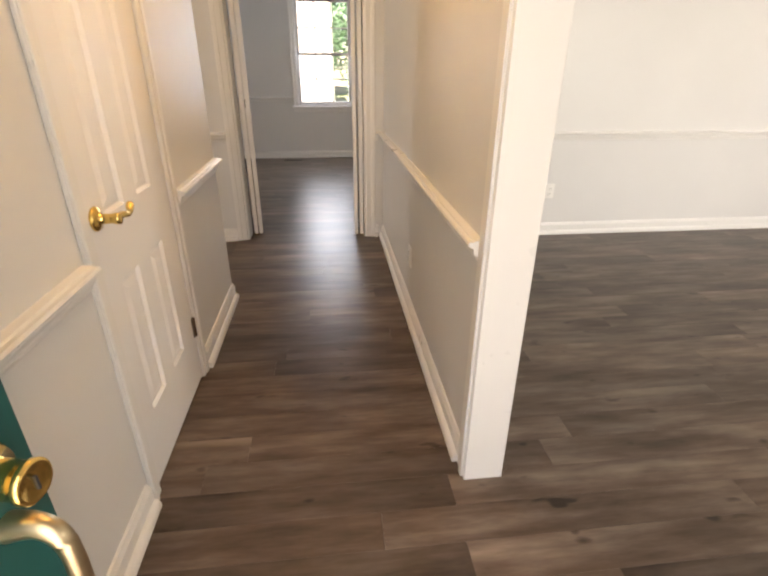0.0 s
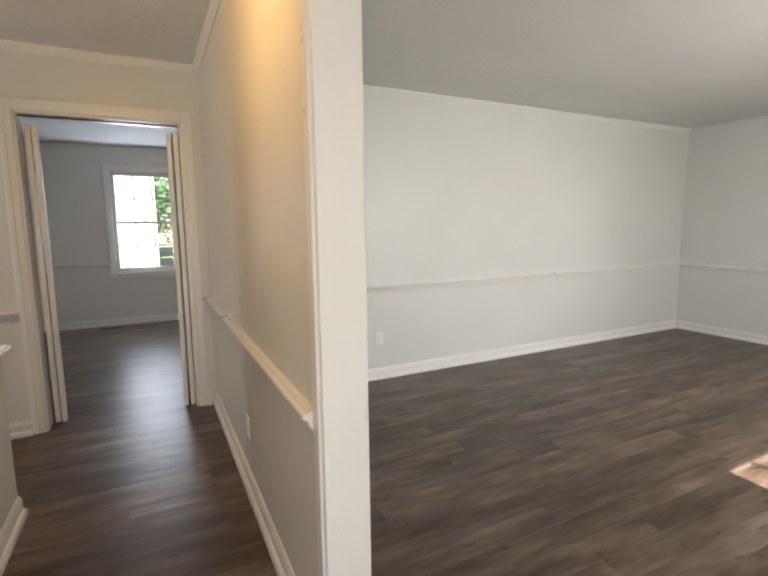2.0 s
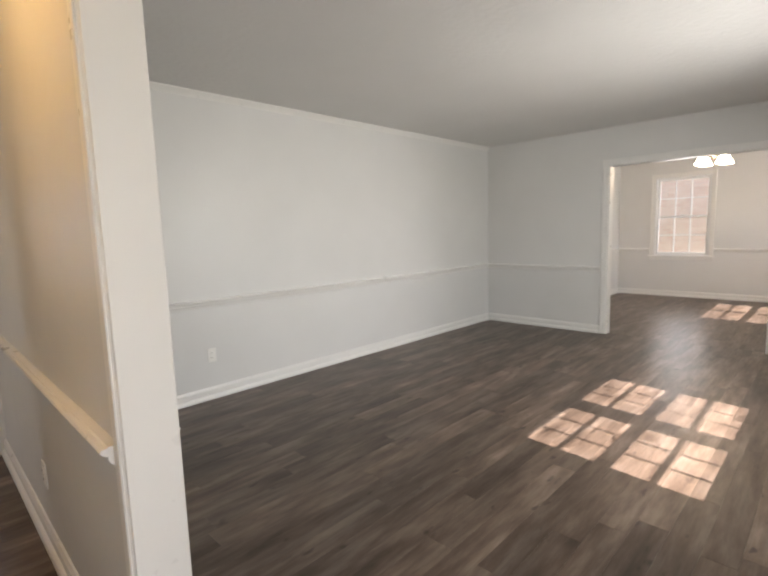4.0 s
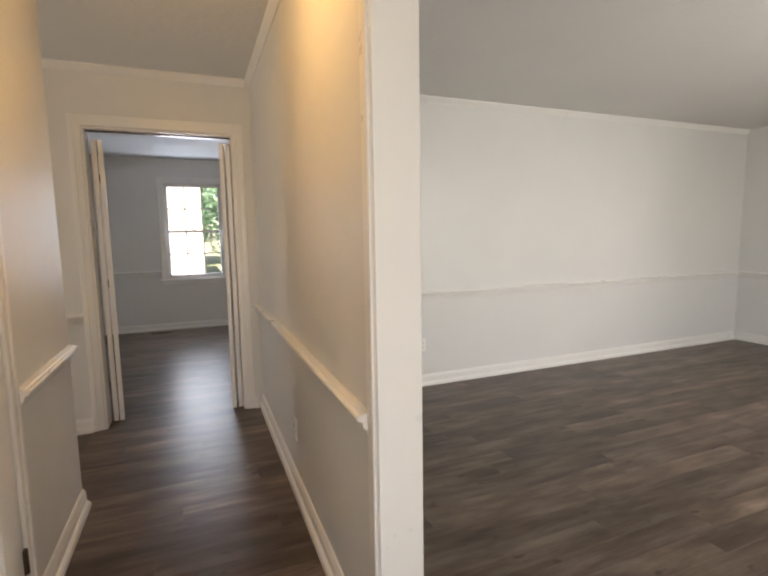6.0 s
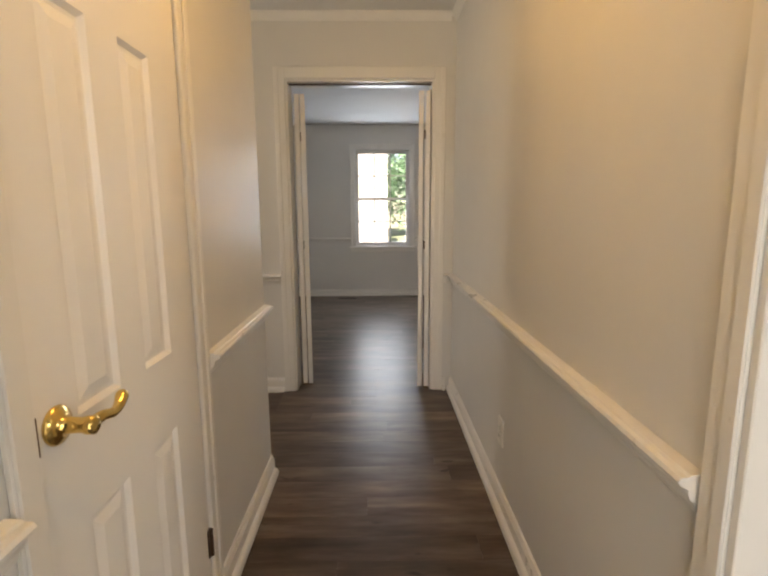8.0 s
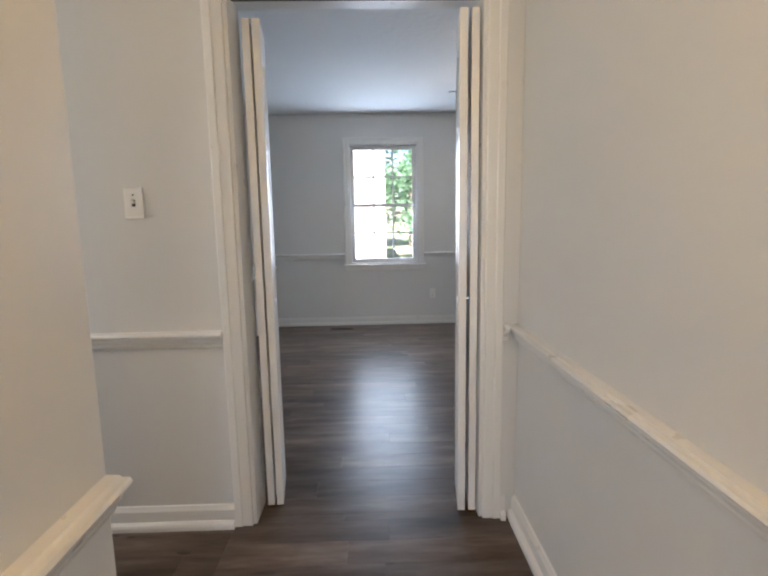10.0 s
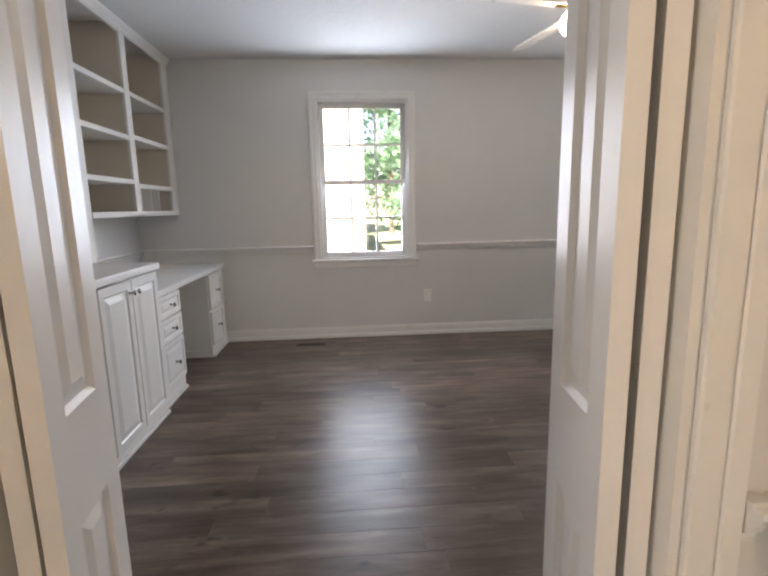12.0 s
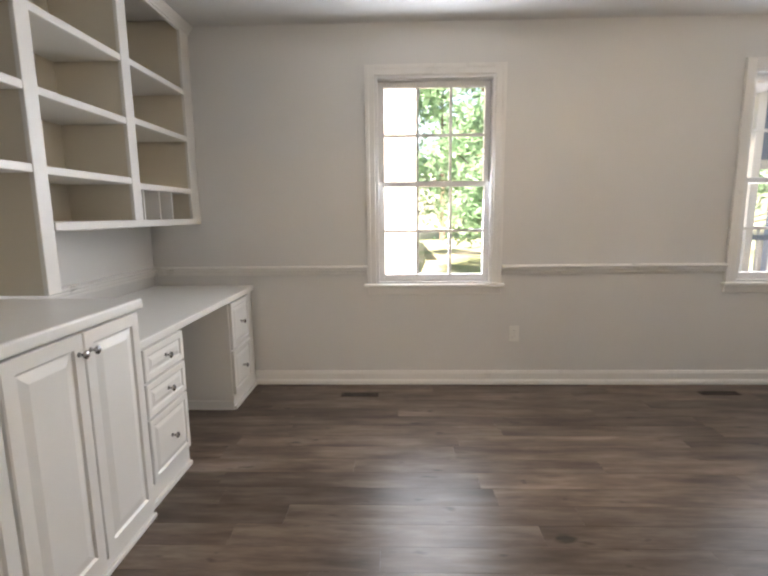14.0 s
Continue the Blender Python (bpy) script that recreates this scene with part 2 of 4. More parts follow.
def lathe(bm, prof, axis="z", at=(0, 0, 0), n=24):
    """Turn a profile of (radius, height) about an axis."""
    rings = []
    for r, h in prof:
        ring = []
        for k in range(n):
            a = 2 * math.pi * k / n
            p = (r * math.cos(a), r * math.sin(a), h)
            if axis == "x":
                p = (p[2], p[0], p[1])
            elif axis == "y":
                p = (p[0], p[2], p[1])
            ring.append(bm.verts.new(Vector(p) + Vector(at)))
        rings.append(ring)
    for a, b in zip(rings, rings[1:]):
        for k in range(n):
            bm.faces.new((a[k], a[(k + 1) % n], b[(k + 1) % n], b[k]))
    bm.faces.new(rings[0][::-1])
    bm.faces.new(rings[-1])
    return bm


def tube(bm, pts, radii, n=10):
    pts = [Vector(p) for p in pts]
    rings = []
    for i, p in enumerate(pts):
        d = (pts[min(i + 1, len(pts) - 1)] - pts[max(i - 1, 0)]).normalized()
        u = d.cross(Vector((0.13, 0.31, 0.94))).normalized()
        w = d.cross(u)
        rings.append([bm.verts.new(p + (u * math.cos(2 * math.pi * k / n) + w * math.sin(2 * math.pi * k / n)) * radii[i]) for k in range(n)])
    for a, b in zip(rings, rings[1:]):
        for k in range(n):
            bm.faces.new((a[k], a[(k + 1) % n], b[(k + 1) % n], b[k]))
    bm.faces.new(rings[0][::-1])
    bm.faces.new(rings[-1])
    return bm


def rounded(pts, radii, steps=5):
    """A smooth curve through the points, with radii to match."""
    p = [Vector(q) for q in pts]
    out, rad = [], []
    for i in range(len(p) - 1):
        a, b, c, d = p[max(i - 1, 0)], p[i], p[i + 1], p[min(i + 2, len(p) - 1)]
        for k in range(steps):
            f = k / steps
            out.append(0.5 * (2 * b + (c - a) * f + (2 * a - 5 * b + 4 * c - d) * f * f + (3 * b - a - 3 * c + d) * f ** 3))
            rad.append(radii[i] + (radii[i + 1] - radii[i]) * f)
    return out + [p[-1]], rad + [radii[-1]]


def wall(name, axis, p0, p1, a0, a1, holes=(), z0=0.0, z1=2.49, material=None, label="light grey painted plaster wall"):
    """A wall of thickness p0..p1 along an axis, with openings (a0, a1, z0, z1) cut through it."""
    bm = bmesh.new()
    cuts = sorted({a0, a1, *[h[0] for h in holes], *[h[1] for h in holes]})
    for s0, s1 in zip(cuts, cuts[1:]):
        spans = [(z0, z1)]
        for h in holes:
            if h[0] <= s0 and s1 <= h[1]:
                spans = [q for lo, hi in spans for q in ((lo, min(hi, h[2])), (max(lo, h[3]), hi)) if q[1] - q[0] > 1e-4]
        for lo, hi in spans:
            if axis == "x":
                box(bm, s0, s1, p0, p1, lo, hi)
            else:
                box(bm, p0, p1, s0, s1, lo, hi)
    bmesh.ops.remove_doubles(bm, verts=bm.verts, dist=1e-5)
    seen = {}
    for f in list(bm.faces):
        seen.setdefault(tuple(round(c, 4) for c in f.calc_center_median()), []).append(f)
    inner = [f for fs in seen.values() if len(fs) > 1 for f in fs]
    bmesh.ops.delete(bm, geom=inner, context="FACES")
    return tagged(part(name, bm, material or WALL), label, "wall", kind="structure")


# ---- large structure ----
H = 2.49
DOOR_L, DOOR_R, DOOR_T = -0.645, 0.318, 2.095
LR_Y = 3.50
W1, W2 = 0.025, 2.53
GL0, GL1 = 0.745, 2.155
wall("wall_closet", "y", -0.70, -0.580, -0.5, 2.495, [(1.048, 1.685, 0, 2.045)])
wall("wall_closet_end", "x", 2.37, 2.495, -3.1, -0.70)
wall("wall_side_hall", "y", -3.25, -3.1, 2.4, 3.7, [(2.66, 3.44, GL0, GL1)])
wall("wall_partition", "y", 0.456, 0.568, 0.998, 3.69)
wall("wall_header", "y", 0.456, 0.568, -0.5, 0.998, z0=2.12)
wall("wall_hall_end", "x", 3.57, 3.715, -3.1, 0.456, [(DOOR_L, DOOR_R, 0, DOOR_T)])
wall("wall_living_back", "x", LR_Y, 3.69, 0.568, 6.23)
wall("wall_living_dining", "y", 6.11, 6.23, -0.5, LR_Y, [(0.26, 1.83, 0, 2.05)])
wall("wall_front", "x", -0.65, -0.5, -0.70, 10.1,
     [(-0.48, 0.44, 0, 2.08), (2.58, 3.36, GL0, GL1), (3.46, 4.24, GL0, GL1), (7.71, 8.49, GL0, GL1), (8.49, 9.27, GL0, GL1)])
wall("wall_dining_side", "x", 2.93, 3.05, 6.23, 10.1)
wall("wall_dining_far", "y", 9.95, 10.1, -0.5, 2.93, [(1.45, 2.31, GL0, GL1)])
wall("wall_study_left", "y", -2.15, -2.0, 3.69, 7.4)
wall("wall_study_right", "y", 3.3, 3.45, 3.69, 7.4)
wall("wall_study_far", "x", 7.4, 7.55, -2.15, 3.45, [(W1 - 0.405, W1 + 0.405, GL0, GL1), (W2 - 0.405, W2 + 0.405, GL0, GL1)])
tagged(part("ceiling", boxes((-3.25, 10.1, -0.65, 3.05, H, H + 0.12), (-3.25, 6.23, 3.05, 3.69, H, H + 0.12), (-2.15, 3.45, 3.69, 7.55, H, H + 0.12)), CEIL),
       "matt white ceiling with fine stipple", "ceiling", kind="structure")
floor = tagged(part("floor", boxes((-3.25, 10.1, -0.65, 3.69, -0.12, -0.012), (-2.15, 3.45, 3.69, 7.55, -0.12, -0.012)), SUBFLOOR),
               "grey-brown oak-look vinyl plank floor", "floor", kind="structure")

RAIL = [(0, 0), (0.010, 0), (0.014, 0.010), (0.014, 0.016), (0.022, 0.022), (0.026, 0.032), (0.026, 0.040), (0.040, 0.047), (0.044, 0.054), (0.040, 0.061), (0.028, 0.061), (0.024, 0.065), (0, 0.066)]
BASE = [(0, 0), (0.033, 0), (0.033, 0.016), (0.029, 0.026), (0.022, 0.032), (0.015, 0.034), (0.015, 0.078), (0.011, 0.086), (0.007, 0.096), (0, 0.098)]
CROWN = [(0, 0), (0.006, 0), (0.012, 0.012), (0.026, 0.030), (0.034, 0.040), (0.034, 0.050), (0, 0.050)]
RAIL_Z = 0.812


def trims(name, prof, z, runs, label, category):
    """Mouldings as pieces of the setting; each run (p0, p1, out) is one piece."""
    for p0, p1, out in runs:
        bm = bmesh.new()
        strip(bm, prof, (*p0, z), (*p1, z), (*out, 0))
        tagged(part(name, bm, TRIM), label, category, kind="structure")


E_, W_, N_, S_ = (1, 0), (-1, 0), (0, 1), (0, -1)
RUNS = [
    ((-0.580, -0.5), (-0.580, 0.985), E_), ((-0.580, 1.752), (-0.580, 2.495), E_),
    ((0.456, 1.068), (0.456, 3.57), W_),
    ((-3.1, 3.57), (DOOR_L - 0.073, 3.57), S_), ((DOOR_R + 0.073, 3.57), (0.412, 3.57), S_),
    ((0.601, LR_Y), (6.077, LR_Y), S_), ((6.11, 1.90), (6.11, LR_Y), W_), ((6.11, -0.5), (6.11, 0.19), W_),
    ((0.568, 1.068), (0.568, LR_Y), E_),
    ((6.23, 2.93), (9.917, 2.93), S_), ((9.95, 2.385), (9.95, 2.93), W_), ((9.95, -0.5), (9.95, 1.375), W_),
    ((0.568, -0.5), (2.5, -0.5), N_), ((4.32, -0.5), (6.11, -0.5), N_),
    ((3.3, 3.69), (3.3, 7.4), W_),
    ((-1.967, 7.4), (W1 - 0.478, 7.4), S_), ((W1 + 0.478, 7.4), (W2 - 0.478, 7.4), S_), ((W2 + 0.478, 7.4), (3.267, 7.4), S_),
    ((-2.0, 5.97), (-2.0, 7.4), E_),
]
trims("trim_chair_rail", RAIL, 0.770, RUNS[:9], "white painted moulded chair rail", "chair rail")
trims("trim_chair_rail", RAIL, RAIL_Z, RUNS[9:], "white painted moulded chair rail", "chair rail")
BASE_RUNS = RUNS[:9] + [((6.23, 2.93), (9.917, 2.93), S_), ((9.95, -0.5), (9.95, 2.93), W_), ((0.568, -0.5), (6.11, -0.5), N_),
                        ((3.3, 3.69), (3.3, 7.4), W_), ((-1.33, 7.4), (3.272, 7.4), S_)]
trims("baseboard", BASE, 0.0, BASE_RUNS, "white painted baseboard with shoe moulding", "baseboard")
trims("trim_crown", CROWN, H - 0.05, [((-3.1, 3.57), (0.420, 3.57), S_), ((0.456, -0.5), (0.456, 3.57), W_), ((-0.580, -0.5), (-0.580, 2.495), E_),
      ((0.568, LR_Y), (6.11, LR_Y), S_)], "small white crown moulding", "crown moulding")


def casing_profile(bm, axis, a, b, c0, c1, z0, z1, face, out, horizontal=False):
    """A flat casing board with a raised outer band, on the wall face."""
    d = 0.013 * out
    e = 0.019 * out
    if axis == "x":
        box(bm, a, b, min(face, face + d), max(face, face + d), z0, z1)
        box(bm, c0, c1, min(face + d, face + e), max(face + d, face + e), z0, z1)
    else:
        box(bm, min(face, face + d), max(face, face + d), a, b, z0, z1)
        box(bm, min(face + d, face + e), max(face + d, face + e), c0, c1, z0, z1)


def door_casing(name, axis, lo, hi, top, face, out, width=0.068):
    """Two legs and a head round an opening."""
    bm = bmesh.new()
    casing_profile(bm, axis, lo - width, lo, lo - width, lo - width * 0.55, 0, top + width, face, out)
    casing_profile(bm, axis, hi, hi + width, hi + width * 0.55, hi + width, 0, top + width, face, out)
    casing_profile(bm, axis, lo, hi, lo, hi, top, top + width, face, out)
    bmesh.ops.bevel(bm, geom=list(bm.edges), offset=0.003, segments=1, affect="EDGES", clamp_overlap=True)
    return tagged(part(name, bm, TRIM), "white painted door casing", "door casing", kind="structure")


door_casing("trim_closet", "y", 1.048, 1.685, 2.045, -0.580, 1, 0.055)
door_casing("trim_study_door", "x", DOOR_L, DOOR_R, DOOR_T, 3.57, -1, 0.072)
door_casing("trim_study_inside", "x", DOOR_L, DOOR_R, DOOR_T, 3.715, 1, 0.072)
door_casing("trim_dining_opening", "y", 0.26, 1.83, 2.05, 6.11, -1, 0.068)
door_casing("trim_dining_inside", "y", 0.26, 1.83, 2.05, 6.23, 1, 0.068)
tagged(part("trim_dining_jamb", boxes((6.108, 6.232, 0.26, 0.272, 0, 2.05), (6.108, 6.232, 1.818, 1.83, 0, 2.05), (6.108, 6.232, 0.272, 1.818, 2.038, 2.05)), TRIM),
       "white jamb lining of a wide opening", "jamb", kind="structure")
bm = boxes((0.441, 0.456, 0.998, 1.062, 0, 2.12), (0.435, 0.441, 0.998, 1.026, 0, 2.12), (0.568, 0.583, 0.998, 1.062, 0, 2.12))
tagged(part("trim_partition_casing", soft(bm, 0.0025, 1), TRIM), "white casing on the end of the partition", "casing", kind="structure")
tagged(part("trim_partition_jamb", soft(boxes((0.444, 0.577, 0.982, 0.998, 0, 2.12)), 0.002, 1), TRIM), "white jamb board on the partition end", "jamb", kind="structure")
# jamb lining of the study doorway, with stop and track
J = 0.014
bm = boxes((DOOR_L, DOOR_L + J, 3.572, 3.730, 0, DOOR_T), (DOOR_R - J, DOOR_R, 3.572, 3.730, 0, DOOR_T), (DOOR_L + J, DOOR_R - J, 3.572, 3.730, DOOR_T - J, DOOR_T))
tagged(part("trim_study_jamb", bm, TRIM), "white jamb lining of the study doorway", "jamb", kind="structure")
tagged(part("bifold_track", boxes((DOOR_L + J, DOOR_R - J, 3.625, 3.645, DOOR_T - J - 0.007, DOOR_T - J)), BRONZE), "metal bifold door track under the lintel", "door track")


# ---- doors ----
def panel_leaf(bm, w, h, t, cols, rows, depth=0.009, bev=0.022):
    """Raised-panel leaf in x (0..w), z (0..h), thickness t about y = 0, panels on both faces."""
    xs = sorted({0, w, *[c for col in cols for c in col]})
    zs = sorted({0, h, *[r for row in rows for r in row]})
    for side in (-1, 1):
        y = side * t / 2
        for x0, x1 in zip(xs, xs[1:]):
            for z0, z1 in zip(zs, zs[1:]):
                if (x0, x1) in cols and (z0, z1) in rows:
                    loops = []
                    for inset, dy in ((0, 0), (0.010, depth), (0.018, depth), (0.018 + bev, depth * 0.3)):
                        loops.append([bm.verts.new((x, y - side * dy, z)) for x, z in
                                      ((x0 + inset, z0 + inset), (x1 - inset, z0 + inset), (x1 - inset, z1 - inset), (x0 + inset, z1 - inset))])
                    for a, b in zip(loops, loops[1:]):
                        for k in range(4):
                            bm.faces.new((a[k], a[(k + 1) % 4], b[(k + 1) % 4], b[k]))
                    bm.faces.new(loops[-1])
                else:
                    bm.faces.new([bm.verts.new((x, y, z)) for x, z in ((x0, z0), (x1, z0), (x1, z1), (x0, z1))])
    for a, b in (((0, 0), (w, 0)), ((w, 0), (w, h)), ((w, h), (0, h)), ((0, h), (0, 0))):
        bm.faces.new([bm.verts.new(p) for p in ((a[0], -t / 2, a[1]), (b[0], -t / 2, b[1]), (b[0], t / 2, b[1]), (a[0], t / 2, a[1]))])
    bmesh.ops.remove_doubles(bm, verts=bm.verts, dist=1e-5)
    return bm


def hinge(bm, x, y, z):
    lathe(bm, [(0.007, -0.045), (0.008, -0.044), (0.008, 0.044), (0.007, 0.045)], "z", (x, y, z), 10)
    box(bm, x - 0.016, x + 0.003, y + 0.0, y + 0.004, z - 0.044, z + 0.044)


# closet door: leaf faces the hall (+x); local x runs along world y
d = thing("door_closet", -0.597, 1.052, 0.012, "closed white six-panel closet door with brass lever", "door", kind="structure", rz=90)
COLS = [(0.108, 0.244), (0.348, 0.476)]
leaf = part("leaf", panel_leaf(bmesh.new(), 0.628, 2.025, 0.035, COLS, [(0.235, 0.70), (0.895, 1.588), (1.70, 1.895)]), DOOR, d)
bm = bmesh.new()
lathe(bm, [(0.031, 0.0), (0.033, 0.004), (0.030, 0.009), (0.020, 0.013), (0.0135, 0.017), (0.0125, 0.045), (0.015, 0.052), (0.015, 0.064), (0.010, 0.067)], "y", (0, 0, 0), 28)
for v in bm.verts:
    v.co.y = -v.co.y
tube(bm, *rounded([(0.0, -0.055, 0), (0.03, -0.058, 0.002), (0.055, -0.060, -0.004), (0.078, -0.058, -0.002), (0.098, -0.054, 0.008), (0.106, -0.052, 0.012)],
     [0.010, 0.0095, 0.0085, 0.009, 0.0115, 0.009]), 14)
lever = part("lever_handle", bm, BRASS, leaf, "polished brass wave lever", True)
lever.location = (0.050, -0.0175, 0.905)
latch = part("latch_plate", boxes((0.004, 0.010, -0.0195, -0.0165, 0.872, 0.935)), BRONZE, leaf, "dark latch plate")
for hz in (0.25, 1.825):
    bm = bmesh.new()
    hinge(bm, 0.630, -0.022, hz)
    part("hinge", bm, BRONZE, d, "dark bronze butt hinge")
# Black sheet added behind the leaf in place of the unlit closet.
part("closet_shade", boxes((0.0, 0.628, 0.09, 0.10, 0.0, 2.03)), GAP_SHADE, d, "dark sheet for the closet's shade behind the leaf")

# folded pairs of narrow leaves at the study doorway
LEAF_W = 0.228
for x_in, x_out, y_hang, tilt in ((-0.555, -0.594, 3.684, 8.0), (0.236, 0.281, 3.602, -7.0)):
    t = thing("bifold_door", x_out, y_hang, 0.012, "folded-open white panelled bifold door in a doorway", "bifold door", "bifold doors of the study")
    rows = [(0.22, 0.72), (0.90, 1.60), (1.70, 1.90)]
    for k, xx in enumerate((x_in, x_out)):
        lf = part("door_leaf", panel_leaf(bmesh.new(), LEAF_W, 2.02, 0.030, [(0.055, LEAF_W - 0.055)], rows, 0.009, 0.02), DOOR, t)
        lf.matrix_basis = pose(xx - x_out, 0, 0, 0, 0, 90 + tilt)
    for hz in (0.25, 1.0, 1.78):
        bm = boxes((min(0, x_in - x_out) + 0.014, max(0, x_in - x_out) - 0.014, LEAF_W - 0.012, LEAF_W - 0.006, hz - 0.03, hz + 0.03))
        part("hinge", bm, BRONZE, t, "bronze leaf hinge").matrix_basis = pose(0, 0, 0, 0, 0, tilt)
    part("pivot_bracket", boxes((-0.014, 0.014, 0.0, 0.03, -0.012, 0.0)), BRASS, t, "small floor pivot bracket")

# front door, swung inwards, exterior face to the hall
fa = math.degrees(math.atan2(0.270 + 0.5, -0.318 + 0.47))
fd = thing("door_front", -0.47, -0.5, 0.012, "open dark green front door with brass hardware", "door", kind="structure", rz=fa)
LF = math.hypot(0.770, 0.152)
fleaf = part("leaf", panel_leaf(bmesh.new(), LF, 2.03, 0.044, [(0.11, LF / 2 - 0.05), (LF / 2 + 0.05, LF - 0.13)], [(0.24, 0.72), (1.12, 1.55), (1.68, 1.9)]), GREEN, fd)
bm = bmesh.new()
lathe(bm, [(0.031, 0), (0.033, 0.004), (0.029, 0.012), (0.0195, 0.014), (0.0185, 0.046), (0.0215, 0.049), (0.022, 0.055), (0.019, 0.058), (0.017, 0.057), (0.004, 0.057)], "y", (0, 0, 0), 32)
for v in bm.verts:
    v.co.y = -v.co.y
bolt = part("deadbolt", bm, BRASS, fleaf, "polished brass deadbolt cylinder", True)
bolt.location = (LF - 0.055, -0.022, 0.918)
part("keyway", boxes((-0.0012, 0.0012, -0.0595, -0.0568, -0.008, 0.008)), GAP_SHADE, bolt)
bm = tube(bmesh.new(), *rounded([(0, 0, 0.0), (0, -0.030, 0.006), (0, -0.050, -0.004), (0, -0.058, -0.03), (0, -0.056, -0.10), (0, -0.045, -0.17), (0, -0.02, -0.20), (0, 0, -0.205)],
          [0.016, 0.013, 0.0115, 0.0105, 0.0105, 0.0105, 0.010, 0.014]), 14)
grip = part("pull_grip", bm, plain("worn_brass", (0.62, 0.50, 0.32), 0.35, 1.0, 0.3), fleaf, "worn brass pull grip", True)
grip.location = (LF - 0.05, -0.022, 0.845)


# ---- windows ----
def window(name, axis, centre, face, out, label, width=0.81, casing=True):
    """Six-over-six double-hung window in a wall whose room face is at `face`; out is the way to the outdoors (+1 or -1)."""
    w = thing(name, 0, 0, 0, label, "window", kind="structure")
    lo, hi = centre - width / 2, centre + width / 2

    def bx(bm, a0, a1, d0, d1, z0, z1):
        d0, d1 = sorted((face + out * d0, face + out * d1))
        box(bm, a0, a1, d0, d1, z0, z1) if axis == "x" else box(bm, d0, d1, a0, a1, z0, z1)
    bm = bmesh.new()
    bx(bm, lo, lo + 0.016, 0.0, 0.15, GL0, GL1)
    bx(bm, hi - 0.016, hi, 0.0, 0.15, GL0, GL1)
    bx(bm, lo + 0.016, hi - 0.016, 0.0, 0.15, GL1 - 0.016, GL1)
    bx(bm, lo + 0.016, hi - 0.016, 0.0, 0.17, GL0, GL0 + 0.014)
    part("window_frame", bm, SASH, w)
    mid = 1.445
    for nm, d0, z0, z1, bot, top in (("upper_sash", 0.072, mid - 0.018, GL1 - 0.017, 0.036, 0.042), ("lower_sash", 0.034, GL0 + 0.015, mid + 0.018, 0.048, 0.036)):
        bm = bmesh.new()
        a, b = lo + 0.017, hi - 0.017
        st = 0.040
        bx(bm, a, a + st, d0, d0 + 0.034, z0, z1)
        bx(bm, b - st, b, d0, d0 + 0.034, z0, z1)
        bx(bm, a + st, b - st, d0, d0 + 0.034, z0, z0 + bot)
        bx(bm, a + st, b - st, d0, d0 + 0.034, z1 - top, z1)
        sash = part(nm, soft(bm, 0.0025, 1), SASH, w)
        ga, gb, gz0, gz1 = a + st, b - st, z0 + bot, z1 - top
        for k in (1, 2):
            m = ga + (gb - ga) * k / 3
            bm = bmesh.new()
            bx(bm, m - 0.009, m + 0.009, d0 + 0.004, d0 + 0.030, gz0, gz1)
            part("muntin", bm, SASH, sash)
        m = (gz0 + gz1) / 2
        bm = bmesh.new()
        bx(bm, ga, gb, d0 + 0.0055, d0 + 0.0285, m - 0.009, m + 0.009)
        part("muntin", bm, SASH, sash)
        bm = bmesh.new()
        bx(bm, ga, gb, d0 + 0.015, d0 + 0.018, gz0, gz1)
        p = part("pane", bm, GLASS, sash, "clear glass")
        p.visible_shadow = False
    bm = bmesh.new()
    bx(bm, centre - 0.022, centre + 0.022, 0.036, 0.062, mid + 0.018, mid + 0.024)
    bx(bm, centre - 0.006, centre + 0.014, 0.040, 0.058, mid + 0.024, mid + 0.034)
    part("sash_lock", bm, CHROME, w, "small metal sash lock")
    if casing:
        bm = bmesh.new()
        cw = 0.07
        for a0, a1, b0, b1 in ((lo - cw, lo - 0.004, lo - cw, lo - cw * 0.6), (hi + 0.004, hi + cw, hi + cw * 0.6, hi + cw)):
            bx(bm, a0, a1, -0.013, 0.0, GL0 - 0.0, GL1 + cw)
            bx(bm, b0, b1, -0.020, -0.013, GL0 - 0.0, GL1 + cw)
        bx(bm, lo - 0.004, hi + 0.004, -0.013, 0.0, GL1 + 0.004, GL1 + cw)
        bx(bm, lo - 0.004, hi + 0.004, -0.020, -0.013, GL1 + cw * 0.6, GL1 + cw)
        part("casing", soft(bm, 0.002, 1), TRIM, w)
        bm = bmesh.new()
        bx(bm, lo - cw - 0.02, hi + cw + 0.02, -0.045, 0.0, GL0 - 0.022, GL0)
        part("window_sill", soft(bm, 0.005, 2), TRIM, w)
        bm = bmesh.new()
        bx(bm, lo - cw, hi + cw, -0.014, 0.0, GL0 - 0.078, GL0 - 0.022)
        part("apron", soft(bm, 0.003, 1), TRIM, w)
    return w


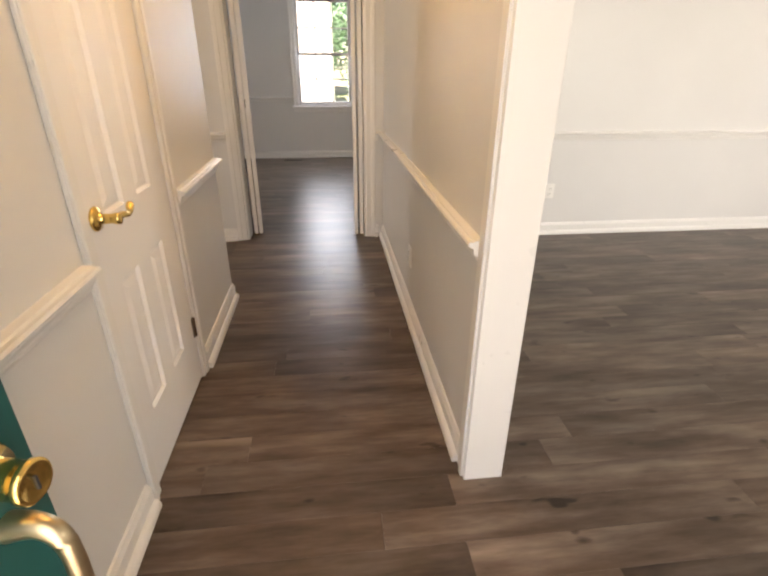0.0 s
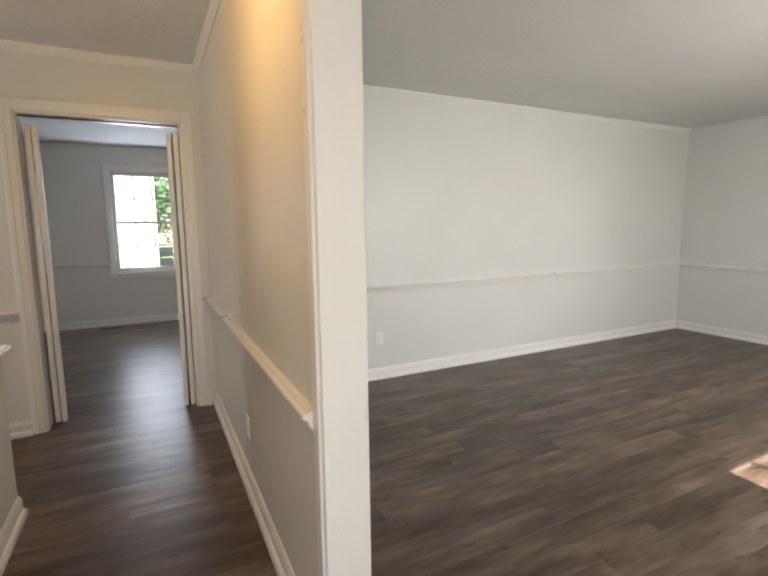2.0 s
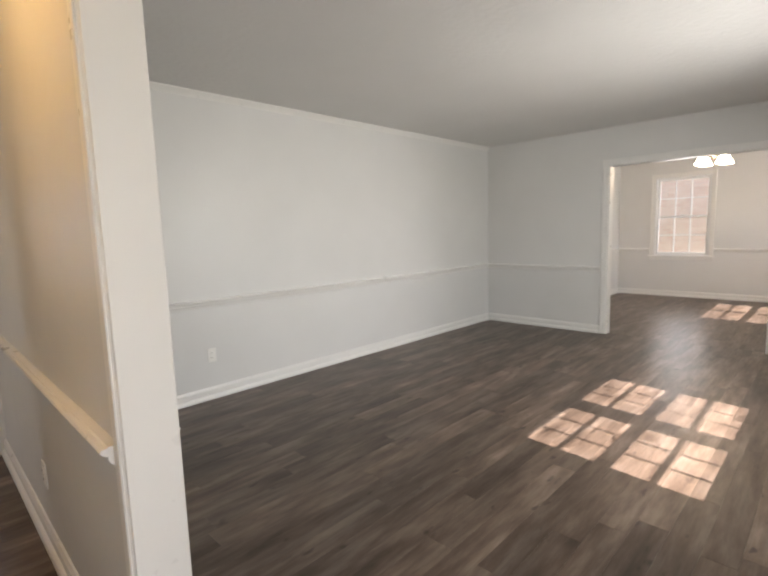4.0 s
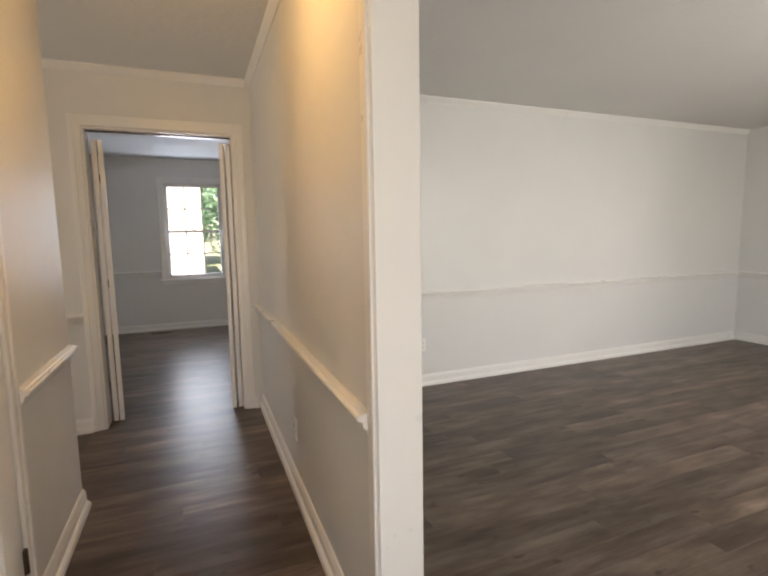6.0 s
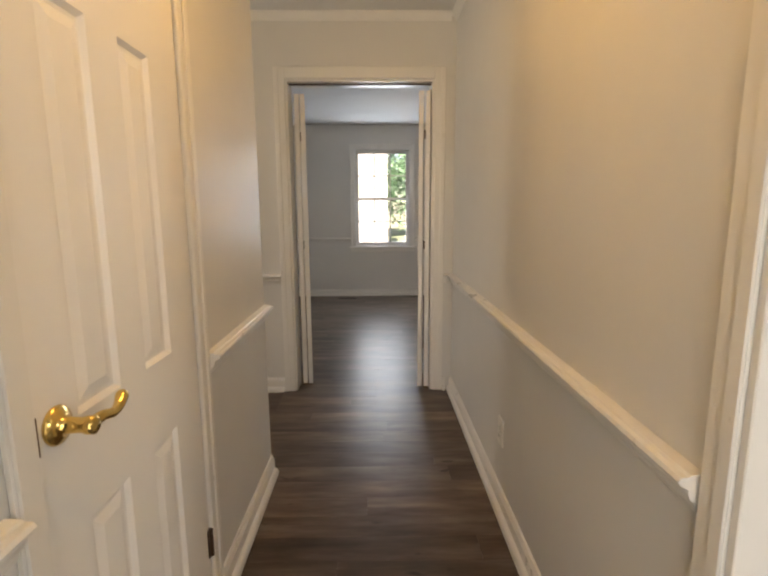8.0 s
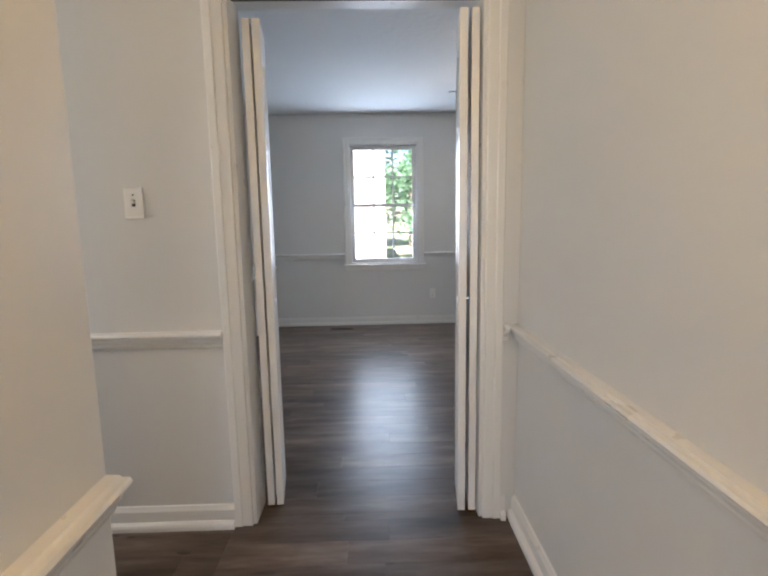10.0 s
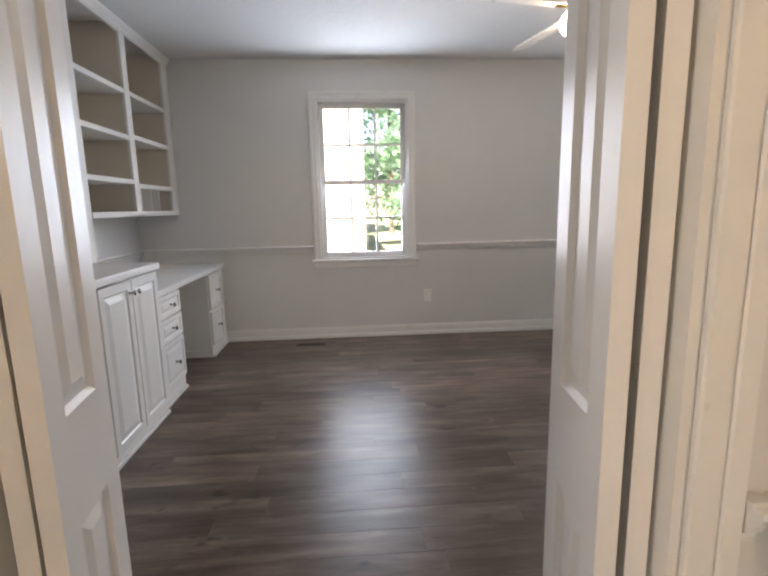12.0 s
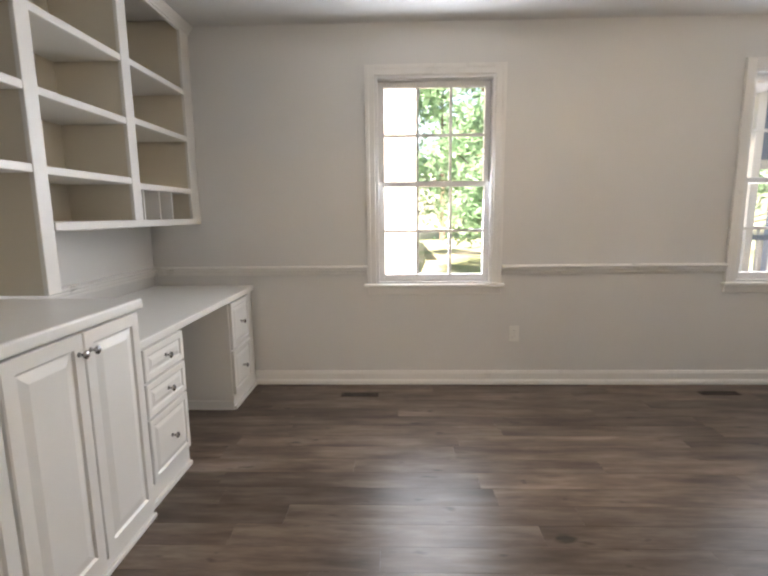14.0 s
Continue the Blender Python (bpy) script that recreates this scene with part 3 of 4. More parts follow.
WL = "white six-over-six double-hung sash window"
window("window_side_hall", "y", 3.05, -3.1, -1, WL, 0.78)
window("window_study_1", "x", W1, 7.4, 1, WL)
window("window_study_2", "x", W2, 7.4, 1, WL + " onto a porch")
window("window_living_1", "x", 2.97, -0.5, -1, WL, 0.78)
window("window_living_2", "x", 3.85, -0.5, -1, WL, 0.78)
window("window_dining_1", "x", 8.10, -0.5, -1, WL, 0.78, False)
window("window_dining_2", "x", 8.88, -0.5, -1, WL, 0.78, False)
window("window_dining_3", "y", 1.88, 9.95, 1, WL + " facing brickwork", 0.86)


# ---- study built-ins ----
def raised_front(bm, y0, y1, z0, z1, x, t=0.02, edge=0.045, depth=0.007, bev=0.03):
    """A raised-panel cabinet front facing +x, with its back at x."""
    loops = []
    for inset, dx in ((0, 0), (0, t - 0.004), (0.004, t), (edge, t), (edge + 0.007, t - depth), (edge + 0.012, t - depth), (edge + 0.012 + bev, t - 0.001)):
        loops.append([bm.verts.new((x + dx, y, z)) for y, z in ((y0 + inset, z0 + inset), (y1 - inset, z0 + inset), (y1 - inset, z1 - inset), (y0 + inset, z1 - inset))])
    for a, b in zip(loops, loops[1:]):
        for k in range(4):
            bm.faces.new((a[k], a[(k + 1) % 4], b[(k + 1) % 4], b[k]))
    bm.faces.new(loops[-1])
    bm.faces.new(loops[0][::-1])
    return bm


def knob(parent, x, y, z):
    bm = lathe(bmesh.new(), [(0.009, 0), (0.009, 0.002), (0.0055, 0.006), (0.005, 0.014), (0.010, 0.019), (0.0145, 0.024), (0.0145, 0.028), (0.009, 0.032)], "x", (x, y, z), 16)
    return part("knob", bm, CHROME, parent, "round brushed nickel knob", True)


CX, DXF = -1.266, -1.300
for y0, y1 in ((4.52, 5.180), (5.180, 5.836)):
    c = thing("base_cabinet", 0, 0, 0, "white double-door base cabinet with raised panels and nickel knobs", "cabinet", "base cabinets in the study")
    part("body", boxes((-1.996, CX, y0, y1, 0.05, 0.886), (-1.996, CX + 0.006, y0, y1, 0.0, 0.05)), CAB, c)
    ym = (y0 + y1) / 2
    for a, b, kn in ((y0 + 0.006, ym - 0.002, ym - 0.028), (ym + 0.002, y1 - 0.006, ym + 0.028)):
        dr = part("cabinet_door", raised_front(bmesh.new(), a, b, 0.062, 0.876, CX + 0.001), CAB, c)
        knob(dr, CX + 0.02, kn, 0.81)
bm = soft(boxes((-1.998, -1.226, 4.505, 5.842, 0.887, 0.928)), 0.008, 3)
tagged(part("cabinet_countertop", bm, CAB), "cream painted countertop over base cabinets", "countertop")
for nm, y0, y1, splits in (("a", 5.838, 6.258, [(0.10, 0.385), (0.395, 0.545), (0.555, 0.695)]), ("b", 6.92, 7.395, [(0.10, 0.385), (0.395, 0.695)])):
    c = thing("drawer_unit", 0, 0, 0, "white desk drawer pedestal with raised fronts and nickel knobs", "drawer unit", "desk pedestals")
    part("body", boxes((-1.996, DXF, y0, y1, 0.09, 0.704), (-1.996, DXF + 0.006, y0, y1, 0.0, 0.09)), CAB, c)
    for z0, z1 in splits:
        dr = part("drawer_front", raised_front(bmesh.new(), (6.928 if y1 > 7 else 5.905), (7.269 if y1 > 7 else 6.255), z0, z1, DXF + 0.001, 0.02, 0.028, 0.006, 0.018), CAB, c)
        knob(dr, DXF + 0.02, 7.10 if y1 > 7 else 6.08, (z0 + z1) / 2)
    part("side_plinth", boxes((-1.99, DXF + 0.006, y0 - 0.010, y0 - 0.001, 0.0, 0.06)), CAB, c) if y1 > 7 else None
    part("plinth_moulding", boxes((DXF + 0.006, DXF + 0.020, y0, y1, 0.0, 0.02)), CAB, c)
tagged(part("desktop", soft(boxes((-1.998, -1.276, 5.844, 7.397, 0.706, 0.742)), 0.006, 2), CAB), "cream painted built-in desk top", "desk top")
tagged(part("shoe_moulding", soft(boxes((CX + 0.006, CX + 0.022, 4.52, 5.836, 0.0, 0.02)), 0.005, 2), TRIM), "white shoe moulding along the cabinets", "moulding")

SX, SB = -1.63, -1.996
bc = thing("bookcase", 0, 0, 0, "cream painted built-in bookcase with empty shelves", "bookcase")
part("back_panel", boxes((SB, SB + 0.012, 4.60, 5.925, 0.93, H - 0.004), (SB, SB + 0.012, 5.925, 7.397, 1.19, H - 0.004)), INNER_BEIGE, bc)
for y0, y1, zb in ((4.56, 4.62, 0.930), (5.885, 5.960, 0.930), (6.565, 6.645, 1.186), (7.275, 7.396, 1.186)):
    part("stile", soft(boxes((SX - 0.022, SX, y0, y1, zb, H - 0.006)), 0.004, 2), CAB, bc)
    part("upright", boxes((SB + 0.012, SX - 0.022, y0 + 0.006, y1 - 0.006, zb, H - 0.006)), INNER_BEIGE, bc)
part("bottom_board", soft(boxes((SB + 0.012, SX + 0.003, 5.962, 7.396, 1.184, 1.222)), 0.004, 2), CAB, bc)
part("top_rail", soft(boxes((SX - 0.022, SX + 0.002, 4.56, 7.396, 2.425, H - 0.004)), 0.003, 1), CAB, bc)
bm = bmesh.new()
strip(bm, CROWN, (SX + 0.002, 4.56, H - 0.054), (SX + 0.002, 7.396, H - 0.054), (1, 0, 0))
part("cornice", bm, CAB, bc)
for y0, y1, zs in ((4.615, 5.890, (1.43, 1.735, 2.04)), (5.955, 6.570, (1.428, 1.732, 2.04)), (6.640, 7.280, (1.405, 1.748, 2.045))):
    for z in zs:
        part("shelf", soft(boxes((SB + 0.013, SX - 0.004, y0, y1, z - 0.017, z + 0.017)), 0.004, 2), CAB, bc)
for y in (6.70, 6.875, 7.03):
    part("divider", boxes((SB + 0.02, SX - 0.02, y - 0.006, y + 0.006, 1.222, 1.388)), CAB, bc)


# ---- lamps ----
def blade(r0, r1, w0, w1):
    bm = bmesh.new()
    n = 10
    top, bot = [], []
    for k in range(n + 1):
        f = k / n
        x = r0 + (r1 - r0) * f
        w = (w0 + (w1 - w0) * f) * (1 if f < 0.93 else math.sqrt(max(0.0, 1 - ((f - 0.93) / 0.07) ** 2)) * 0.4 + 0.6)
        for s in (-1, 1):
            z = -s * w * 0.10
            top.append(bm.verts.new((x, s * w / 2, z + 0.004)))
            bot.append(bm.verts.new((x, s * w / 2, z - 0.004)))
    for k in range(n):
        a = 2 * k
        bm.faces.new((top[a], top[a + 2], top[a + 3], top[a + 1]))
        bm.faces.new((bot[a], bot[a + 1], bot[a + 3], bot[a + 2]))
        bm.faces.new((top[a], bot[a], bot[a + 2], top[a + 2]))
        bm.faces.new((top[a + 1], top[a + 3], bot[a + 3], bot[a + 1]))
    bm.faces.new((top[0], top[1], bot[1], bot[0]))
    bm.faces.new((top[-1], top[-2], bot[-2], bot[-1]))
    return bm


fan = thing("ceiling_fan", 1.17, 5.62, H, "white four-blade ceiling fan with lit globes", "ceiling fan")
part("canopy", lathe(bmesh.new(), [(0.07, -0.002), (0.07, -0.02), (0.04, -0.05), (0.016, -0.06)], n=28), TRIM, fan, smooth=True)
part("rod", lathe(bmesh.new(), [(0.012, -0.05), (0.012, -0.17)], n=14), TRIM, fan)
part("motor", lathe(bmesh.new(), [(0.03, -0.16), (0.10, -0.175), (0.115, -0.20), (0.115, -0.25), (0.09, -0.285), (0.05, -0.295), (0.05, -0.315), (0.02, -0.32)], n=32), TRIM, fan, smooth=True)
for k in range(4):
    b = part("blade", blade(0.15, 0.68, 0.10, 0.135), TRIM, fan)
    b.matrix_basis = pose(0, 0, -0.265, 0, 0, 101 - 90 * k)
    part("blade_iron", boxes((0.09, 0.19, -0.018, 0.018, -0.008, -0.005)), BRASS, b)
for k in range(3):
    a = radians(200 + 120 * k)
    g = part("globe", lathe(bmesh.new(), [(0.02, 0.05), (0.035, 0.04), (0.062, 0.0), (0.066, -0.03), (0.055, -0.06), (0.03, -0.078), (0.004, -0.082)], n=24), OPAL, fan, "lit opal glass globe", True)
    g.location = (0.10 * math.cos(a), 0.10 * math.sin(a), -0.335)
part("pull_chain", lathe(bmesh.new(), [(0.002, -0.31), (0.002, -0.53), (0.006, -0.54), (0.006, -0.57), (0.002, -0.575)], n=8), TRIM, fan)

hl = thing("hall_ceiling_light", 0.0, 1.42, H, "warm lit flush ceiling light in the hall", "ceiling light")
part("base", lathe(bmesh.new(), [(0.13, -0.002), (0.135, -0.02), (0.12, -0.03)], n=32), BRASS, hl, smooth=True)
part("diffuser", lathe(bmesh.new(), [(0.118, -0.03), (0.112, -0.05), (0.09, -0.075), (0.05, -0.09), (0.004, -0.094)], n=32), OPAL_WARM, hl, smooth=True)
part("stem", lathe(bmesh.new(), [(0.01, -0.03), (0.01, -0.06)], n=10), BRASS, hl)

ch = thing("dining_chandelier", 8.0, 1.11, H, "brass ceiling light with white glass shades", "chandelier")
part("canopy", lathe(bmesh.new(), [(0.06, -0.002), (0.06, -0.02), (0.02, -0.04)], n=24), BRASS, ch, smooth=True)
part("stem", lathe(bmesh.new(), [(0.012, -0.04), (0.012, -0.16), (0.03, -0.18), (0.035, -0.22), (0.02, -0.26), (0.006, -0.29)], n=16), BRASS, ch, smooth=True)
for k in range(4):
    a = radians(45 + 90 * k)
    c, s = math.cos(a), math.sin(a)
    arm = part("arm", tube(bmesh.new(), [(0.02 * c, 0.02 * s, -0.21), (0.08 * c, 0.08 * s, -0.19), (0.14 * c, 0.14 * s, -0.21), (0.17 * c, 0.17 * s, -0.25)], [0.007] * 4), BRASS, ch, smooth=True)
    part("shade", lathe(bmesh.new(), [(0.02, 0.03), (0.035, 0.02), (0.06, -0.03), (0.085, -0.075), (0.088, -0.085), (0.06, -0.06)], at=(0.17 * c, 0.17 * s, -0.28), n=20), OPAL, ch, "white glass bell shade", True)


# ---- small fittings ----
def plate(name, label, category, m, kind):
    t = new(name)
    t.matrix_world = m
    tagged(t, label, category)
    part("cover_plate", soft(boxes((-0.036, 0.036, -0.006, 0.0, -0.058, 0.058)), 0.003, 2), PLATE, t)
    if kind == "outlet":
        for dz in (-0.02, 0.02):
            r = part("receptacle", soft(boxes((-0.016, 0.016, -0.009, -0.0055, dz - 0.014, dz + 0.014)), 0.003, 1), PLATE, t)
            part("slots", boxes((-0.008, -0.006, -0.0095, -0.0088, dz - 0.005, dz + 0.006), (0.006, 0.008, -0.0095, -0.0088, dz - 0.005, dz + 0.006)), GAP_SHADE, r)
    else:
        part("toggle", soft(boxes((-0.005, 0.005, -0.018, -0.0055, -0.004, 0.010)), 0.002, 1), PLATE, t)
        part("slot", boxes((-0.006, 0.006, -0.0068, -0.0058, -0.013, 0.013)), GAP_SHADE, t)
    part("screw", boxes((-0.003, 0.003, -0.0072, -0.0058, -0.0015, 0.0015) if kind == "outlet" else (-0.003, 0.003, -0.0072, -0.0058, 0.028, 0.032)), CHROME, t)
    return t


plate("wall_outlet", "white duplex wall outlet above the baseboard", "outlet", pose(0.605, 7.4, 0.375), "outlet")
plate("wall_outlet", "white duplex wall outlet above the baseboard", "outlet", pose(1.83, LR_Y, 0.367), "outlet")
plate("wall_outlet", "white wall outlet in the hall", "outlet", pose(0.456, 2.235, 0.335, 0, 0, -90), "outlet")
plate("light_switch", "white toggle light switch beside a doorway", "light switch", pose(-1.02, 3.57, 1.335), "switch")


def vent(x, y):
    v = thing("floor_vent", x, y, 0, "brown metal floor vent register near the wall", "floor vent", "floor registers")
    part("frame", boxes((-0.13, 0.13, -0.032, -0.024, 0, 0.004), (-0.13, 0.13, 0.024, 0.032, 0, 0.004), (-0.13, -0.118, -0.024, 0.024, 0, 0.004), (0.118, 0.13, -0.024, 0.024, 0, 0.004)), IRON, v)
    # Black sheet under the slats stands for the duct's shade.
    part("duct_shade", boxes((-0.118, 0.118, -0.024, 0.024, 0.0004, 0.001)), GAP_SHADE, v)
    for k in range(14):
        a = -0.11 + k * 0.0169
        part("slat", boxes((a - 0.003, a + 0.003, -0.024, 0.024, 0.001, 0.0035)), IRON, v)


vent(-0.50, 7.17)
vent(1.97, 7.20)

# ---- outdoors ----
tagged(part("ground", boxes((-400, 400, -400, 400, -0.62, -0.45)), LAWN), "patchy lawn and leaf litter", "ground", kind="structure")
tagged(part("pavement", boxes((-1.5, 11, -3.2, -0.65, -0.45, -0.08)), CONCRETE), "concrete front walk and stoop", "pavement", kind="structure")
# Eave trims the living-room sun; unseen stoop slab added to shade the doorway.
tagged(part("eave_sun_block", boxes((-2.4, 1.3, -2.6, -1.0, 2.50, 2.66), (-3.4, 10.3, -1.0, -0.65, 2.50, 2.66), (-3.4, 10.3, -0.65, 7.6, 2.62, 2.70)), SIDING), "white eave with unseen stoop roof that blocks the sun", "eave", kind="structure")
# Unseen wall over the study, added to cast shade on the porch.
tagged(part("wall_porch_shade", boxes((-2.15, 10.3, 7.40, 7.56, 2.702, 5.3)), SIDING), "unseen white wall added above the study to shade the porch", "wall", kind="structure")
tagged(part("driveway", boxes((-14, 0.3, 9.5, 26, -0.45, -0.42)), CONCRETE), "pale concrete drive in full sun", "driveway", kind="structure")


def house(x0, x1, y0, y1, h, material, label):
    t = thing("house", 0, 0, 0, label, "house")
    part("wall", boxes((x0, x1, y0, y1, -0.45, h)), material, t)
    bm = bmesh.new()
    xm = (x0 + x1) / 2
    v = [bm.verts.new(p) for p in ((x0 - .4, y0 - .4, h), (x1 + .4, y0 - .4, h), (xm, y0 - .4, h + 2), (x0 - .4, y1 + .4, h), (x1 + .4, y1 + .4, h), (xm, y1 + .4, h + 2))]
    for f in ((0, 1, 2), (3, 5, 4), (0, 2, 5, 3), (1, 4, 5, 2), (0, 3, 4, 1)):
        bm.faces.new([v[i] for i in f])
    part("roof", bm, SHADED_BOARD, t)
    return t


house(14.5, 22, -6, 9, 5.2, BRICK, "red brick neighbouring house, coloured pale as if sunlit")
house(-13, 0.3, 16, 26, 6.0, paint("cream_siding", (0.46, 0.45, 0.43), 0.7, 30, 0.2), "cream sided house in full sun")


def tree(x, y, height, spread, seed, leaves=3800, leaf=1.0):
    rng = random.Random(seed)
    t = thing("tree", x, y, -0.45, "leafy green deciduous tree on a lawn", "tree", "trees behind the house")
    bm = tube(bmesh.new(), [(0, 0, 0), (0.05, 0.02, height * 0.25), (-0.04, 0.05, height * 0.5), (0.05, 0, height * 0.85)], [0.17, 0.13, 0.10, 0.03], 10)
    tips = []
    for k in range(16):
        a, z = rng.uniform(0, 6.28), height * rng.uniform(0.12, 0.75)
        r = spread * rng.uniform(0.5, 1.0) * (1.1 - 0.6 * z / height)
        tip = (r * math.cos(a), r * math.sin(a), z + rng.uniform(0.2, 0.9))
        tube(bm, [(0, 0, z), (tip[0] * 0.5, tip[1] * 0.5, z + 0.25), tip], [0.05, 0.03, 0.012], 6)
        tips.append(tip)
    tips.append((0, 0, height))
    part("trunk", bm, BARK, t)
    verts, faces = [], []
    for k in range(leaves):
        c = Vector(rng.choice(tips))
        p = c + Vector((rng.gauss(0, 0.42), rng.gauss(0, 0.42), rng.gauss(0, 0.36))) * spread * 0.42
        u = Vector((rng.uniform(-1, 1), rng.uniform(-1, 1), rng.uniform(-0.8, 0.4))).normalized() * rng.uniform(0.06, 0.12) * leaf
        w = u.cross(Vector((rng.uniform(-1, 1), rng.uniform(-1, 1), 1))).normalized() * u.length * 0.5
        i = len(verts)
        verts += [p - u, p + w, p + u, p - w]
        faces.append((i, i + 1, i + 2, i + 3))
    me = bpy.data.meshes.new("crown")
    me.from_pydata([tuple(v) for v in verts], [], faces)
    me.materials.append(LEAF)
    cr = new("crown", me)
    cr.parent = t


tree(2.0, 14.6, 6.5, 1.6, 3, 7000)
tree(4.4, 17.5, 7.0, 2.2, 5, 5000)
tree(7.6, 19.0, 7.5, 2.4, 8, 5000)
tree(12.0, 21.0, 8.0, 2.8, 9)
for k, (x, y) in enumerate(((2.5, 33), (7.5, 36), (13, 34), (19, 38), (-2, 44), (26, 36))):
    tree(x, y, 13.0, 4.8, 30 + k, 5200, 2.6)
tree(3.2, 21.0, 8.0, 2.6, 12, 5000)

# gabled porch beyond the second study window
pc = thing("porch", 0, 0, 0, "white gabled porch with shade-tinted grey ceiling, posts and railing", "porch")
PX0, PX1, PY0, PY1 = 3.0, 8.2, 9.5, 12.6


def roof_z(x):
    return 2.30 + 0.30 * min(x - PX0, PX1 - x)


part("deck", boxes((PX0, PX1, PY0, PY1, -0.45, -0.05)), SHADED_BOARD, pc)
for x, y in ((3.18, PY0), (3.75, PY0), (5.4, PY0), (6.7, PY0), (3.18, PY1 - 0.1), (4.4, PY1 - 0.1), (5.6, PY1 - 0.1), (6.9, PY1 - 0.1), (3.18, 11.0)):
    part("post", soft(boxes((x - 0.045, x + 0.045, y + 0.02, y + 0.11, -0.05, roof_z(x) - 0.02)), 0.006, 1), SIDING, pc)
for x, y in ((4.14, PY0), (4.55, PY0), (4.95, PY0), (4.05, PY0 + 1.2), (3.55, PY0 + 1.2)):
    part("pier", soft(boxes((x - 0.09, x + 0.09, y + 0.02, y + 0.2, -0.05, 1.69)), 0.006, 1), SHADED_BOARD, pc)
part("tie_beam", boxes((3.80, PX1, PY0 + 0.015, PY0 + 0.09, 1.69, 1.75)), SIDING, pc)
# boarded gable end with a pale louvred panel in it
bm = bmesh.new()
n = 24
for k in range(n):
    x0 = 3.80 + (PX1 - 3.80) * k / n
    x1 = 3.80 + (PX1 - 3.80) * (k + 1) / n - 0.004
    box(bm, x0, x1, PY0 + 0.12, PY0 + 0.14, 1.80, min(roof_z(x0), roof_z(x1)))
part("gable_boards", bm, SHADED_BOARD, pc)
part("gable_lintel", boxes((PX0, 3.80, PY0 + 0.12, PY0 + 0.16, 2.0, 2.26)), SHADED_BOARD, pc)
part("cross_beam", boxes((PX0, 3.70, PY0 + 1.2, PY0 + 1.26, 1.74, 1.88)), SHADED_BOARD, pc)
for x in (4.33, 4.65):
    part("screen_mullion", boxes((x - 0.03, x + 0.03, PY0 + 0.03, PY0 + 0.07, 0.0, 1.98)), SIDING, pc)
for y, nm in ((PY0 - 0.06, "rake_board"), (PY1, "rake_board")):
    for xa, xb in ((PX0 - 0.2, (PX0 + PX1) / 2), ((PX0 + PX1) / 2, PX1 + 0.2)):
        bm = bmesh.new()
        v = [bm.verts.new((x, yy, roof_z(x) + dz)) for yy in (y, y + 0.05) for x, dz in ((xa, -0.02), (xb, -0.02), (xb, 0.12), (xa, 0.12))]
        for f in ((0, 1, 2, 3), (7, 6, 5, 4), (0, 4, 5, 1), (1, 5, 6, 2), (2, 6, 7, 3), (3, 7, 4, 0)):
            bm.faces.new([v[i] for i in f])
        part(nm, bm, SIDING, pc)
for xa, xb in ((PX0 - 0.2, (PX0 + PX1) / 2), ((PX0 + PX1) / 2, PX1 + 0.2)):
    bm = bmesh.new()
    v = [bm.verts.new((x, yy, roof_z(x) + dz)) for yy in (PY0 - 0.01, PY1) for x, dz in ((xa, 0.0), (xb, 0.0), (xb, 0.10), (xa, 0.10))]
    for f in ((0, 1, 2, 3), (7, 6, 5, 4), (0, 4, 5, 1), (1, 5, 6, 2), (2, 6, 7, 3), (3, 7, 4, 0)):
        bm.faces.new([v[i] for i in f])
    part("roof", bm, SHADED_BOARD, pc)
part("beam", boxes((PX0, PX1, PY1 - 0.1, PY1, 2.02, 2.2)), SIDING, pc)
for y in (PY0 + 0.05, PY1 - 0.06):
    part("rail_top", boxes((PX0 + 0.2, PX1, y, y + 0.05, 0.90, 0.96)), SHADED_BOARD, pc)
    part("rail_bottom", boxes((PX0 + 0.2, PX1, y, y + 0.04, 0.04, 0.10)), SHADED_BOARD, pc)
    for k in range(36):
        part("baluster", boxes((PX0 + 0.26 + k * 0.13, PX0 + 0.295 + k * 0.13, y + 0.008, y + 0.04, 0.10, 0.90)), SIDING, pc)

# ---- floor planks, last ----
PW, PL, GAP = 0.128, 1.22, 0.0002
mesh_cache = {}


far_verts, far_faces = [], []


